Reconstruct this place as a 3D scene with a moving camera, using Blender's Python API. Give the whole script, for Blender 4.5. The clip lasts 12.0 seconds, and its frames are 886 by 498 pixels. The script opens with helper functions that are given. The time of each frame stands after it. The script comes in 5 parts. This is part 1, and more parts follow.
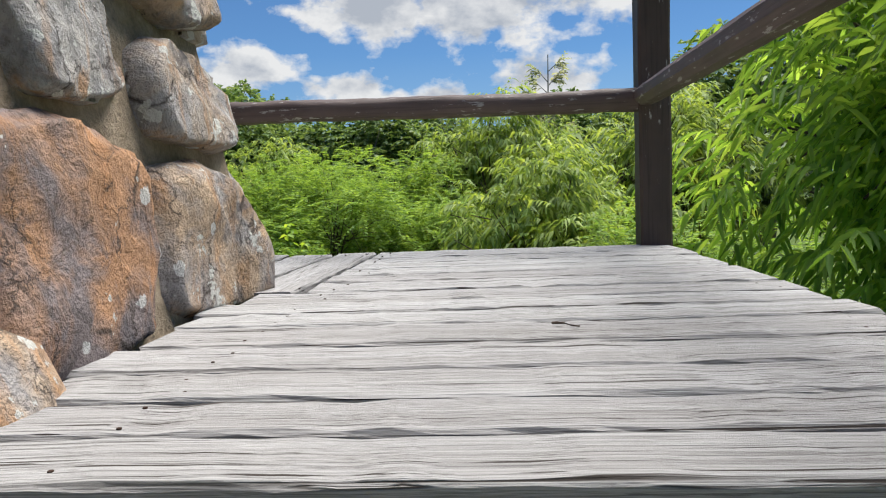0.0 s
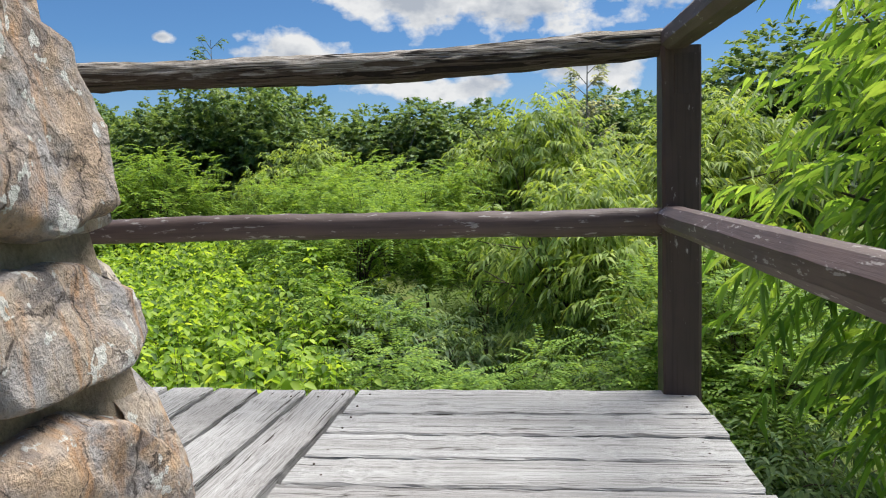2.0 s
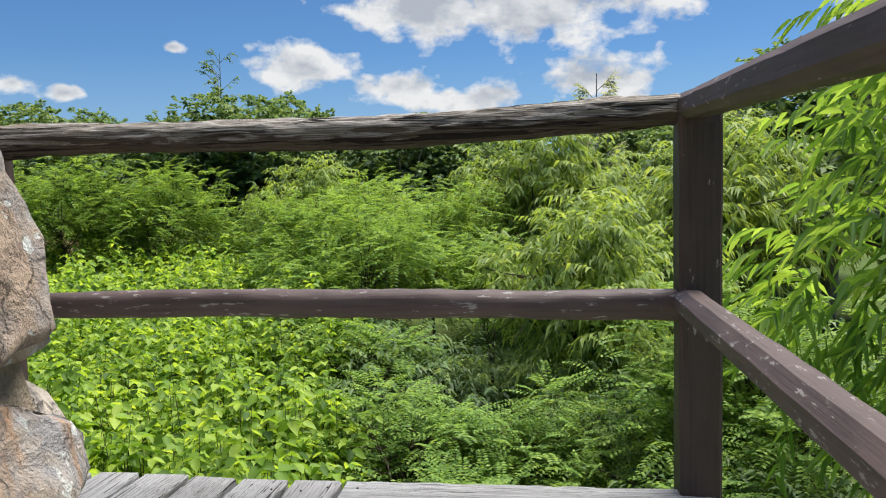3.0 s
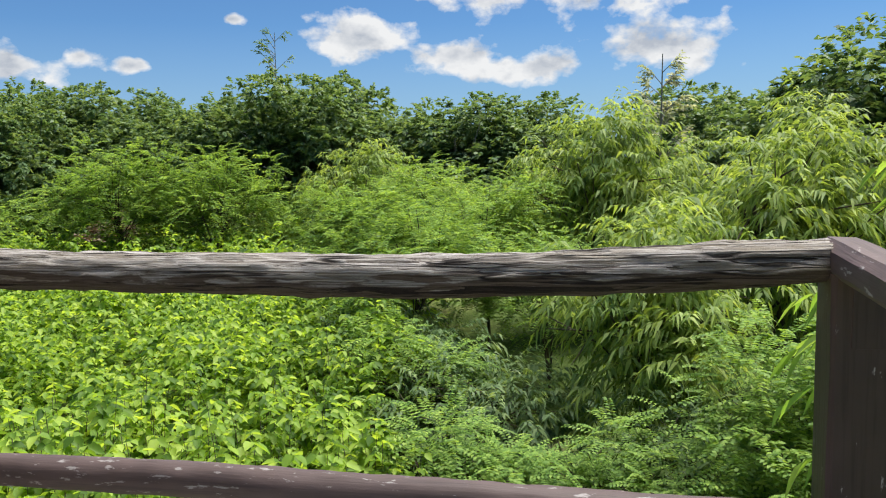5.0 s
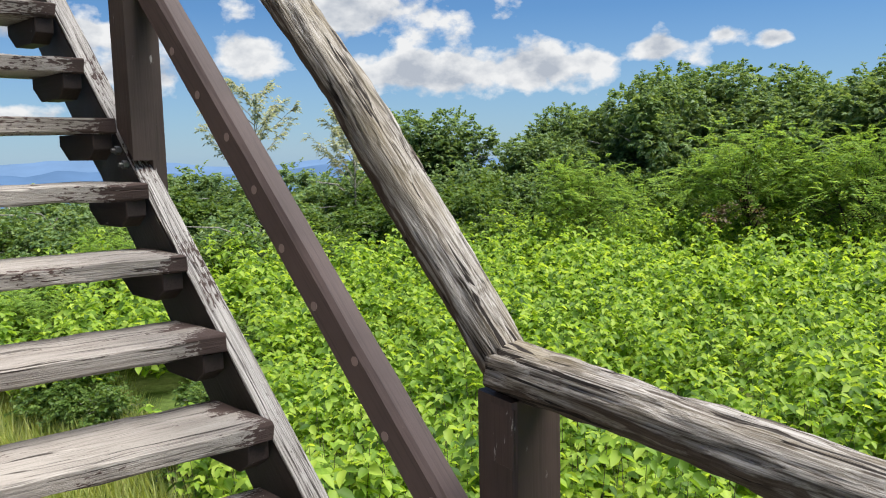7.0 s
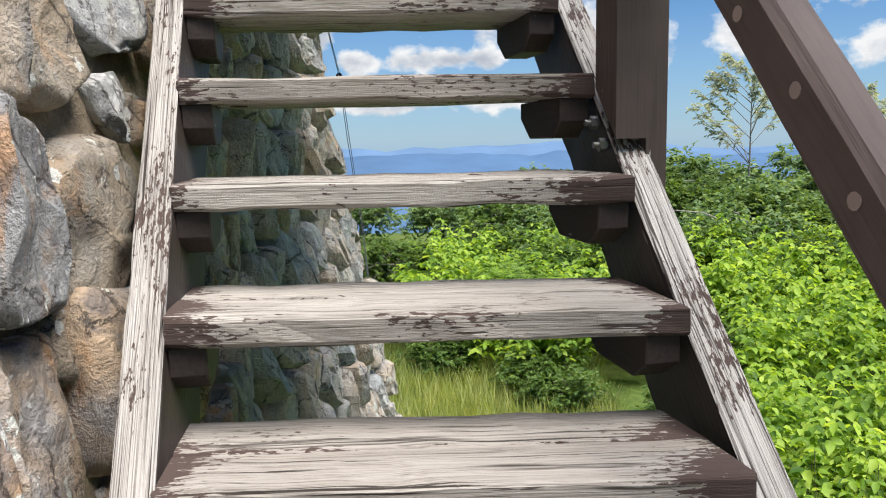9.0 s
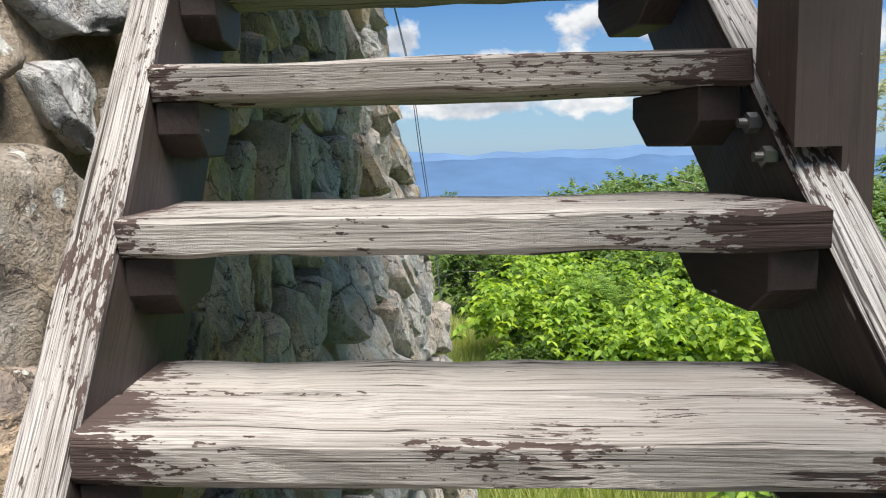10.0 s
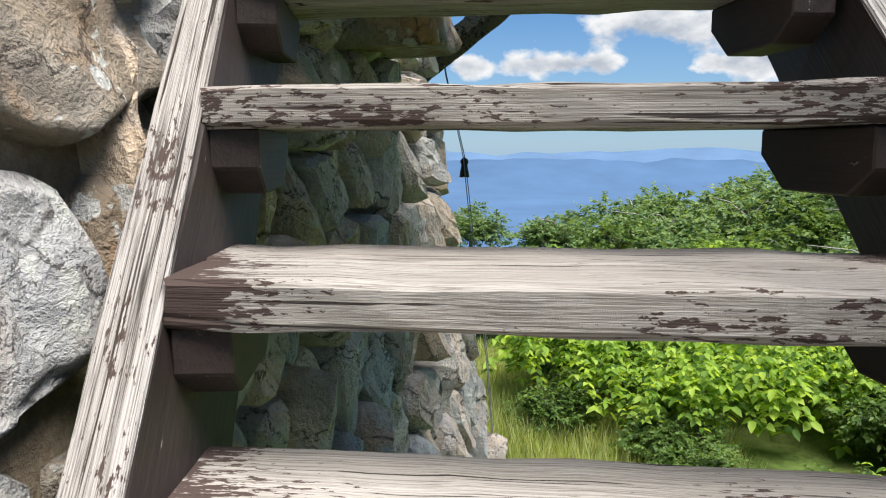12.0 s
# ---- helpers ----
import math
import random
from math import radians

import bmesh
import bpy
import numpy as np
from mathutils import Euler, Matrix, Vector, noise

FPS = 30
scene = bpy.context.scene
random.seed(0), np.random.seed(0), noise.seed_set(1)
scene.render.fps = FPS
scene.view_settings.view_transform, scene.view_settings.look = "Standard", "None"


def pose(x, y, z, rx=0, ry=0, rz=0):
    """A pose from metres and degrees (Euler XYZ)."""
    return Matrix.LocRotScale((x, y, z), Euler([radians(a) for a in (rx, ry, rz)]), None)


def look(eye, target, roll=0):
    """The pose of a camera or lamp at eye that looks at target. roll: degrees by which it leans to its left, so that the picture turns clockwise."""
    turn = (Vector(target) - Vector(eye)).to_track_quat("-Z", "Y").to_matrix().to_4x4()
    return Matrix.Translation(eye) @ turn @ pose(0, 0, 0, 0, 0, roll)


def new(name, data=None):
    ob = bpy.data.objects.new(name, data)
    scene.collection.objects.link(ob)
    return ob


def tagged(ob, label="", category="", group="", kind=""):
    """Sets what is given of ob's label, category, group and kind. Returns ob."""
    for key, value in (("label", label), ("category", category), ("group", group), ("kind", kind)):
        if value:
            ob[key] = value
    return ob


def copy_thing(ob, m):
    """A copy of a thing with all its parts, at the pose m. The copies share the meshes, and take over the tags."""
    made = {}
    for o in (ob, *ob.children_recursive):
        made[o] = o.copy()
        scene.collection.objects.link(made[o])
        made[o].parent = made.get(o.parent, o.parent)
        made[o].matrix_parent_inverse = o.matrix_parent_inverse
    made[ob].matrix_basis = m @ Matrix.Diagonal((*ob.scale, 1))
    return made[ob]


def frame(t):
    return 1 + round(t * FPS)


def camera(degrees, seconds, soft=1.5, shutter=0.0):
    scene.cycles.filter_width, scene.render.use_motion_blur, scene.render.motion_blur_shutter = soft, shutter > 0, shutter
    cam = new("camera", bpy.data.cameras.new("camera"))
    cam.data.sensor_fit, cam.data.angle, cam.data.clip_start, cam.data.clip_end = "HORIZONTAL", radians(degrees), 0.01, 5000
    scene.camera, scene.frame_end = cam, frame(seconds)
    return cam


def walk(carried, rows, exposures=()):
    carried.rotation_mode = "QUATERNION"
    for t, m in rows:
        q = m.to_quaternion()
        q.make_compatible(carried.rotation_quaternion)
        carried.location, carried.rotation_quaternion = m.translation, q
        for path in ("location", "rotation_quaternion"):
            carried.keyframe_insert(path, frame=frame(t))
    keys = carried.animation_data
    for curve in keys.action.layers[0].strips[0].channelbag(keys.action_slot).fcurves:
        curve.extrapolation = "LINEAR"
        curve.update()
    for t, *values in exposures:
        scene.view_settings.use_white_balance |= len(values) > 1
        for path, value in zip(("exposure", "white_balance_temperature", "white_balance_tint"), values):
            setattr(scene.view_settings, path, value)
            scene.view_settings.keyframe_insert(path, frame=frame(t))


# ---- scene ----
UNIT = 1.06                    # metres to one unit of the plan below
cam = camera(59.77, 12.0, soft=1.1)
PATH = [
    (0.0, -0.1555, 0.0277, 0.2181, 85.565, 2.060, 3.891),
    (0.5, -0.1027, 0.1859, 0.3052, 85.586, 1.785, 4.595),
    (1.0, -0.0952, 0.2617, 0.4580, 85.068, 1.684, 4.653),
    (1.5, -0.0822, 0.3676, 0.5866, 84.438, 1.848, 5.778),
    (2.0, -0.0155, 0.4583, 0.6433, 84.792, 1.772, 6.909),
    (2.5, 0.0377, 0.5747, 0.7396, 85.895, 1.676, 7.733),
    (3.0, -0.0010, 0.6731, 0.8185, 85.575, 1.473, 7.560),
    (5.0, -0.0613, 1.2319, 1.2110, 83.516, 1.521, 11.722),
    (5.5, -0.1207, 1.3856, 1.3476, 82.817, 1.604, 17.109),
    (6.0, -0.1942, 1.5901, 1.3638, 82.735, 1.363, 28.247),
    (6.5, -0.3201, 1.7443, 1.3862, 82.774, 0.989, 42.448),
    (7.0, -0.5580, 1.8705, 1.3924, 82.679, 1.022, 56.022),
    (7.5, -0.7432, 1.8957, 1.3859, 82.775, 0.772, 67.906),
    (9.5, -1.7235, 2.1138, 1.3817, 81.946, 1.331, 94.757),
    (10.0, -1.9328, 2.0818, 1.3888, 82.370, 1.345, 96.983),
    (10.5, -2.1055, 2.0186, 1.5158, 82.918, 1.145, 98.319),
    (11.0, -2.2655, 2.0304, 1.5943, 82.859, 0.967, 100.540),
    (11.5, -2.3500, 1.9631, 1.7114, 82.377, 0.129, 99.123),
    (12.0, -2.4549, 1.8915, 1.8059, 82.320, 0.111, 98.996),
]
walk(cam, [(t, pose(x * UNIT, y * UNIT, z * UNIT, *turn)) for t, x, y, z, *turn in PATH], [(0.0, 0.84), (3.0, 0.88), (6.0, 0.95), (7.5, 0.93), (9.5, 1.02), (12.0, 1.02)])

# ---- world, sun, exposure ----
SUN_DIR = Vector((0.28, 0.30, 1.02)).normalized()      # towards the sun, high over the near tree, veiled by thin cloud
world = bpy.data.worlds.new("world")
scene.world = world
world.use_nodes = True
wt = world.node_tree
wt.nodes.clear()


def wnode(kind, **kw):
    n = wt.nodes.new(kind)
    for k, v in kw.items():
        if k == "op":
            n.operation = v
        else:
            n.inputs[int(k[1:])].default_value = v
    return n


def wl(a, b, i=0, o=0):
    wt.links.new(a.outputs[o], b.inputs[i])


sky = wt.nodes.new("ShaderNodeTexSky")
sky.sky_type = "NISHITA"
sky.sun_disc = False
sky.sun_elevation = math.asin(SUN_DIR.z)
sky.sun_rotation = math.atan2(SUN_DIR.x, SUN_DIR.y)
sky.altitude = 900
sky.air_density = 1.0
sky.dust_density = 0.05
sky.ozone_density = 3.5
tc = wt.nodes.new("ShaderNodeTexCoord")
sep = wt.nodes.new("ShaderNodeSeparateXYZ")
wl(tc, sep)
# heaped clouds: azimuth and elevation of each bank, half its width and height, in degrees
BANKS = [
    (1.2, 13.3, 9.6, 3.0), (8.6, 12.9, 6.0, 2.2), (17.6, 9.2, 4.0, 1.9), (11.0, 7.6, 4.6, 1.1), (5.0, 6.6, 4.6, 1.2), (-3.4, 7.6, 4.0, 1.7), (26.3, 10.2, 0.8, 0.4),
    (33.1, 7.0, 1.1, 0.5), (36.2, 7.5, 1.5, 0.9), (40.4, 6.7, 3.4, 1.2), (45.0, 6.2, 2.2, 1.1), (49.8, 6.0, 5.0, 1.6), (58.3, 5.7, 4.8, 1.5),
    (62.6, 10.0, 7.6, 2.6), (69.5, 7.2, 3.0, 1.5), (76.7, 5.5, 2.6, 1.4), (82.2, 8.1, 6.4, 1.8), (89.6, 5.7, 4.4, 0.8), (97.1, 5.6, 1.6, 0.8), (78.6, 5.6, 3.2, 0.8),
    (94.6, 2.7, 4.9, 0.9), (85.5, 2.7, 3.8, 0.8), (100.0, 7.4, 1.2, 1.0),
    (125.0, 9.0, 14.0, 5.0), (170.0, 12.0, 18.0, 6.0), (-40.0, 11.0, 14.0, 5.0), (-85.0, 12.0, 16.0, 6.0), (-130.0, 13.0, 16.0, 6.0),
]


def bank_field(az, el, w, h):
    a, e = radians(az), radians(el)
    t = Vector((-math.cos(a), -math.sin(a), 0)) / math.sin(radians(w))
    u = Vector((math.sin(a) * math.sin(e), -math.cos(a) * math.sin(e), math.cos(e))) / math.sin(radians(h))
    comb = wt.nodes.new("ShaderNodeCombineXYZ")
    for k, v in enumerate((t, u)):
        d = wt.nodes.new("ShaderNodeVectorMath")
        d.operation = "DOT_PRODUCT"
        d.inputs[1].default_value = v
        wl(tc, d)
        wt.links.new(d.outputs["Value"], comb.inputs[k])
    ln = wt.nodes.new("ShaderNodeVectorMath")
    ln.operation = "LENGTH"
    wl(comb, ln)
    return ln.outputs["Value"]


near_bank = None
for bank in BANKS:
    d = bank_field(*bank)
    if near_bank is None:
        near_bank = d
        continue
    mn = wnode("ShaderNodeMath", op="SMOOTH_MIN")
    mn.inputs[2].default_value = 0.25
    wt.links.new(near_bank, mn.inputs[0])
    wt.links.new(d, mn.inputs[1])
    near_bank = mn.outputs[0]


def puffs(lift):
    """Billows of two sizes; lift: how far above the place looked at they are taken."""
    got = []
    for sc, det, z in ((16.0, 8.0, 1.5), (6.0, 4.0, 2.0)):
        mp = wt.nodes.new("ShaderNodeMapping")
        mp.inputs["Scale"].default_value = (sc, sc, sc * z)
        mp.inputs["Location"].default_value = (0, 0, lift * sc * z)
        wl(tc, mp)
        n1 = wt.nodes.new("ShaderNodeTexNoise")
        n1.inputs["Scale"].default_value = 1.0
        n1.inputs["Detail"].default_value = det
        n1.inputs["Roughness"].default_value = 0.56
        wl(mp, n1)
        got.append(n1)
    a = wnode("ShaderNodeMath", op="MULTIPLY_ADD")
    wl(got[0], a, 0)
    a.inputs[1].default_value, a.inputs[2].default_value = 3.6, -1.87
    b = wnode("ShaderNodeMath", op="MULTIPLY_ADD")
    wl(got[1], b, 0)
    b.inputs[1].default_value = 2.3
    wl(a, b, 2)
    return b


# field = 1 - distance + puffs; clouds where it is above nought
f2, f2_up = puffs(0.0), puffs(0.022)
f3 = wnode("ShaderNodeMath", op="SUBTRACT")
wl(f2, f3, 0)
wt.links.new(near_bank, f3.inputs[1])
mask = wt.nodes.new("ShaderNodeValToRGB")
mask.color_ramp.elements[0].position, mask.color_ramp.elements[1].position = 0.0, 0.52
wl(f3, mask)
# bright where the billow thins out upwards, grey on the undersides and in the thick of it
rise = wnode("ShaderNodeMath", op="SUBTRACT")
wl(f2, rise, 0)
wl(f2_up, rise, 1)
lit = wnode("ShaderNodeMath", op="MULTIPLY_ADD")
wl(rise, lit, 0)
lit.inputs[1].default_value = 0.62
thick = wnode("ShaderNodeMath", op="MULTIPLY_ADD")
wl(f3, thick, 0)
thick.inputs[1].default_value, thick.inputs[2].default_value = -0.46, 0.80
wl(thick, lit, 2)
shade = wt.nodes.new("ShaderNodeValToRGB")
shade.color_ramp.elements[0].position, shade.color_ramp.elements[1].position = 0.22, 0.78
shade.color_ramp.elements[0].color = (4.6, 5.05, 5.8, 1)
shade.color_ramp.elements[1].color = (8.6, 8.7, 8.8, 1)
wl(lit, shade)
mixc = wt.nodes.new("ShaderNodeMixRGB")
wl(mask, mixc, 0)
wl(sky, mixc, 1)
wl(shade, mixc, 2)
haze = wt.nodes.new("ShaderNodeMapRange")
haze.inputs[1].default_value, haze.inputs[2].default_value = -0.02, 0.17
haze.inputs[3].default_value, haze.inputs[4].default_value = 0.72, 0.0
wl(sep, haze, 0, 2)
mixh = wt.nodes.new("ShaderNodeMixRGB")
mixh.inputs[2].default_value = (3.4, 4.8, 6.7, 1)
wl(haze, mixh, 0)
tint = wt.nodes.new("ShaderNodeMixRGB")
tint.blend_type = "MULTIPLY"
tint.inputs[0].default_value = 1.0
tint.inputs[2].default_value = (0.60, 0.86, 1.08, 1)
wl(sky, tint, 1)
wl(tint, mixh, 1)
wl(mixh, mixc, 1)
bg = wt.nodes.new("ShaderNodeBackground")
bg.inputs["Strength"].default_value = 0.053
wl(mixc, bg)
out = wt.nodes.new("ShaderNodeOutputWorld")
wl(bg, out)

sun_data = bpy.data.lights.new("sun", "SUN")
sun_data.energy, sun_data.angle, sun_data.color = 4.7, radians(42), (1.0, 0.965, 0.91)
sun = new("sun", sun_data)
sun.matrix_world = look(SUN_DIR * 50, (0, 0, 0))


# ---- materials ----
class Mat:
    """A small wrapper that builds node materials."""

    def __init__(self, name, rough=0.8, spec=0.3):
        self.m = bpy.data.materials.new(name)
        self.m.use_nodes = True
        self.t = self.m.node_tree
        self.p = self.t.nodes["Principled BSDF"]
        self.p.inputs["Roughness"].default_value = rough
        self.p.inputs["Specular IOR Level"].default_value = spec
        self.tc = self.t.nodes.new("ShaderNodeTexCoord")
        self.info = self.t.nodes.new("ShaderNodeObjectInfo")

    def link(self, a, b):
        self.t.links.new(a, b)

    def coords(self, scale=(1, 1, 1), shift=True, rot=(0, 0, 0)):
        mp = self.t.nodes.new("ShaderNodeMapping")
        mp.inputs["Scale"].default_value = scale
        mp.inputs["Rotation"].default_value = rot
        self.link(self.tc.outputs["Object"], mp.inputs[0])
        if shift:
            v = self.t.nodes.new("ShaderNodeVectorMath")
            v.operation = "MULTIPLY"
            v.inputs[1].default_value = (17.3, 29.1, 41.7)
            self.link(self.info.outputs["Random"], v.inputs[0])
            self.link(v.outputs[0], mp.inputs["Location"])
        return mp.outputs[0]

    def noise(self, vec, scale=1.0, detail=5.0, rough=0.55, dist=0.0):
        n = self.t.nodes.new("ShaderNodeTexNoise")
        n.inputs["Scale"].default_value = scale
        n.inputs["Detail"].default_value = detail
        n.inputs["Roughness"].default_value = rough
        n.inputs["Distortion"].default_value = dist
        self.link(vec, n.inputs[0])
        return n.outputs[0]

    def ramp(self, fac, stops):
        r = self.t.nodes.new("ShaderNodeValToRGB")
        el = r.color_ramp.elements
        while len(el) < len(stops):
            el.new(0.5)
        for e, (pos, col) in zip(el, stops):
            e.position = pos
            e.color = (*col, 1) if len(col) == 3 else col
        self.link(fac, r.inputs[0])
        return r.outputs[0]

    def mix(self, fac, a, b, mode="MIX"):
        n = self.t.nodes.new("ShaderNodeMixRGB")
        n.blend_type = mode
        for i, v in enumerate((fac, a, b)):
            if isinstance(v, (int, float)):
                n.inputs[i].default_value = v
            elif isinstance(v, tuple):
                n.inputs[i].default_value = (*v, 1)
            else:
                self.link(v, n.inputs[i])
        return n.outputs[0]

    def math(self, op, a, b):
        n = self.t.nodes.new("ShaderNodeMath")
        n.operation = op
        for i, v in enumerate((a, b)):
            if isinstance(v, (int, float)):
                n.inputs[i].default_value = v
            else:
                self.link(v, n.inputs[i])
        return n.outputs[0]

    def color(self, c):
        if isinstance(c, tuple):
            self.p.inputs["Base Color"].default_value = (*c, 1)
        else:
            self.link(c, self.p.inputs["Base Color"])

    def bump(self, h, strength=0.5, dist=0.01):
        b = self.t.nodes.new("ShaderNodeBump")
        b.inputs["Strength"].default_value = strength
        b.inputs["Distance"].default_value = dist
        self.link(h, b.inputs["Height"])
        self.link(b.outputs[0], self.p.inputs["Normal"])


BLK, WHT = (0, 0, 0), (1, 1, 1)


def weathered(name, light, mid, dark, paint=None, paint_lo=0.6, paint_hi=0.63, axis=0, span=0.0):
    """Grey weathered softwood with the grain along one local axis, and what is left of its paint. span: a tread this long keeps most paint at its ends and nosing."""
    k = Mat(name, 0.85, 0.2)

    def sc(along, across):
        s = [across] * 3
        s[axis] = along
        return tuple(s)
    grain = k.noise(k.coords(sc(2.2, 430)), 1, 6, 0.66, 0.2)
    fine = k.noise(k.coords(sc(4, 700)), 1, 4, 0.65)
    blot = k.noise(k.coords(sc(1.6, 7)), 1, 4, 0.55)
    crack = k.noise(k.coords(sc(2.0, 150)), 1, 3, 0.5, 0.3)
    ring = k.noise(k.coords(sc(0.8, 16)), 1, 3, 0.5, 0.8)
    c = k.ramp(grain, [(0.38, dark), (0.47, mid), (0.60, light)])
    c = k.mix(0.6, c, k.ramp(ring, [(0.35, (0.82, 0.80, 0.78)), (0.6, (1.08, 1.08, 1.08))]), "MULTIPLY")
    c = k.mix(k.ramp(fine, [(0.40, (0.55,) * 3), (0.52, BLK)]), c, dark)
    c = k.mix(0.35, c, k.ramp(blot, [(0.3, (0.62, 0.6, 0.58)), (0.7, (1.12, 1.12, 1.12))]), "MULTIPLY")
    split = k.ramp(crack, [(0.345, WHT), (0.372, BLK)])
    line = k.ramp(k.noise(k.coords(sc(0.8, 34)), 1, 2, 0.4, 0.4), [(0.482, BLK), (0.497, WHT), (0.503, WHT), (0.518, BLK)])
    gate = k.ramp(k.noise(k.coords(sc(1.7, 22), rot=(0, 0, 0)), 1, 3, 0.6), [(0.52, BLK), (0.60, WHT)])
    split = k.mix(1.0, split, k.mix(1.0, line, gate, "MULTIPLY"), "LIGHTEN")
    c = k.mix(split, c, (0.05, 0.042, 0.037))
    tone = k.ramp(k.info.outputs["Random"], [(0.0, (0.86, 0.84, 0.83)), (1.0, (1.08, 1.08, 1.07))])
    c = k.mix(1.0, c, tone, "MULTIPLY")
    h = k.math("SUBTRACT", k.math("ADD", grain, k.math("MULTIPLY", fine, 0.5)), k.math("MULTIPLY", split, 1.2))
    if paint:
        big = k.noise(k.coords(sc(4, 8)), 1, 2, 0.5)
        rag = k.noise(k.coords(sc(42, 150)), 1, 4, 0.65)
        left = k.math("ADD", k.math("MULTIPLY", big, 0.52), k.math("MULTIPLY", rag, 0.58))
        if span:
            sp = k.t.nodes.new("ShaderNodeSeparateXYZ")
            k.link(k.tc.outputs["Object"], sp.inputs[0])
            off = k.math("ABSOLUTE", k.math("SUBTRACT", sp.outputs[0], span / 2), 0.0)
            ends = k.math("MULTIPLY", k.math("POWER", k.math("DIVIDE", off, span / 2), 5.0), 0.21)
            nose = k.math("MULTIPLY", k.math("MINIMUM", k.math("MAXIMUM", k.math("SUBTRACT", sp.outputs[1], 0.050), 0.0), 0.012), 4.5)
            left = k.math("ADD", left, k.math("ADD", ends, nose))
        m = k.ramp(left, [(paint_lo, BLK), (paint_hi, WHT)])
        c = k.mix(m, c, paint)
    k.color(c)
    k.bump(h, 0.55, 0.006)
    return k.m


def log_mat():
    """Old log: silver-grey wood above, ragged dark brown towards its underside."""
    k = Mat("old_log", 0.85, 0.2)
    grain = k.noise(k.coords((2.4, 240, 240)), 1, 6, 0.66, 0.3)
    fine = k.noise(k.coords((6, 620, 620)), 1, 4, 0.65)
    crack = k.noise(k.coords((1.6, 62, 62)), 1, 3, 0.5, 0.6)
    blot = k.noise(k.coords((3, 14, 14)), 1, 4, 0.6)
    c = k.ramp(grain, [(0.38, (0.06, 0.047, 0.04)), (0.47, (0.24, 0.215, 0.185)), (0.58, (0.44, 0.415, 0.385))])
    c = k.mix(k.ramp(blot, [(0.45, BLK), (0.7, (0.7,) * 3)]), c, (0.24, 0.20, 0.13))
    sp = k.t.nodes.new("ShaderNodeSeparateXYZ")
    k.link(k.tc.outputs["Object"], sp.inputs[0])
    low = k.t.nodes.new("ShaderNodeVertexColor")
    low.layer_name = "brown_low"
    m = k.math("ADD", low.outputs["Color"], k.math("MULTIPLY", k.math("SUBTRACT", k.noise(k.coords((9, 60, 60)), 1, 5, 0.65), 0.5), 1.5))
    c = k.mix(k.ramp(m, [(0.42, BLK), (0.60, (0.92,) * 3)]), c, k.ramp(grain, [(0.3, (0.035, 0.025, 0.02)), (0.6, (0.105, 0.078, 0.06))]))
    split = k.ramp(crack, [(0.385, WHT), (0.40, BLK)])
    line = k.ramp(k.noise(k.coords((1.0, 24, 24)), 1, 3, 0.5, 0.5), [(0.478, BLK), (0.494, WHT), (0.506, WHT), (0.522, BLK)])
    gate = k.ramp(k.noise(k.coords((2.2, 12, 12)), 1, 3, 0.6), [(0.47, BLK), (0.56, WHT)])
    split = k.mix(1.0, split, k.mix(1.0, line, gate, "MULTIPLY"), "LIGHTEN")
    c = k.mix(split, c, (0.02, 0.016, 0.014))
    c = k.mix(k.ramp(fine, [(0.36, (0.5,) * 3), (0.5, BLK)]), c, (0.07, 0.055, 0.045))
    k.color(c)
    k.bump(k.math("SUBTRACT", k.math("ADD", grain, k.math("MULTIPLY", fine, 0.4)), k.math("MULTIPLY", split, 1.5)), 0.7, 0.007)
    return k.m


def painted(name, base, chip, chip_lo=0.66, axis=0):
    """Dark brown painted timber with chips and rubbed streaks along the grain."""
    k = Mat(name, 0.6, 0.35)
    s1 = [62.0] * 3
    s1[axis] = 15.0
    s2 = [120.0] * 3
    s2[axis] = 4.0
    s3 = [3.0] * 3
    a = k.noise(k.coords(tuple(s1)), 1, 5, 0.65)
    g = k.noise(k.coords(tuple(s2)), 1, 4, 0.6)
    b = k.noise(k.coords(tuple(s3)), 1, 4, 0.6)
    c = k.mix(0.8, base, k.ramp(b, [(0.3, (0.7, 0.7, 0.7)), (0.7, (1.35, 1.3, 1.28))]), "MULTIPLY")
    c = k.mix(k.ramp(g, [(0.33, (0.4,) * 3), (0.5, BLK)]), c, tuple(v * 0.4 for v in base))
    c = k.mix(k.ramp(k.math("ADD", k.math("MULTIPLY", a, 0.8), k.math("MULTIPLY", b, 0.25)), [(chip_lo, BLK), (chip_lo + 0.025, WHT)]), c, chip)
    k.color(c)
    k.bump(k.math("ADD", g, k.math("MULTIPLY", a, 0.6)), 0.35, 0.004)
    return k.m


RUSTY = [(0.0, (0.425, 0.337, 0.249)), (0.2, (0.489, 0.347, 0.230)), (0.42, (0.319, 0.307, 0.295)), (0.5, (0.383, 0.367, 0.349)), (0.7, (0.446, 0.376, 0.303)), (0.85, (0.383, 0.268, 0.184)), (1.0, (0.509, 0.446, 0.368))]
SLATY = [(0.0, (0.582, 0.526, 0.470)), (0.15, (0.426, 0.459, 0.482)), (0.3, (0.448, 0.403, 0.358)), (0.4, (0.493, 0.526, 0.549)), (0.5, (0.672, 0.605, 0.538)), (0.75, (0.560, 0.459, 0.358)), (0.9, (0.627, 0.482, 0.347)), (1.0, (0.538, 0.504, 0.470))]


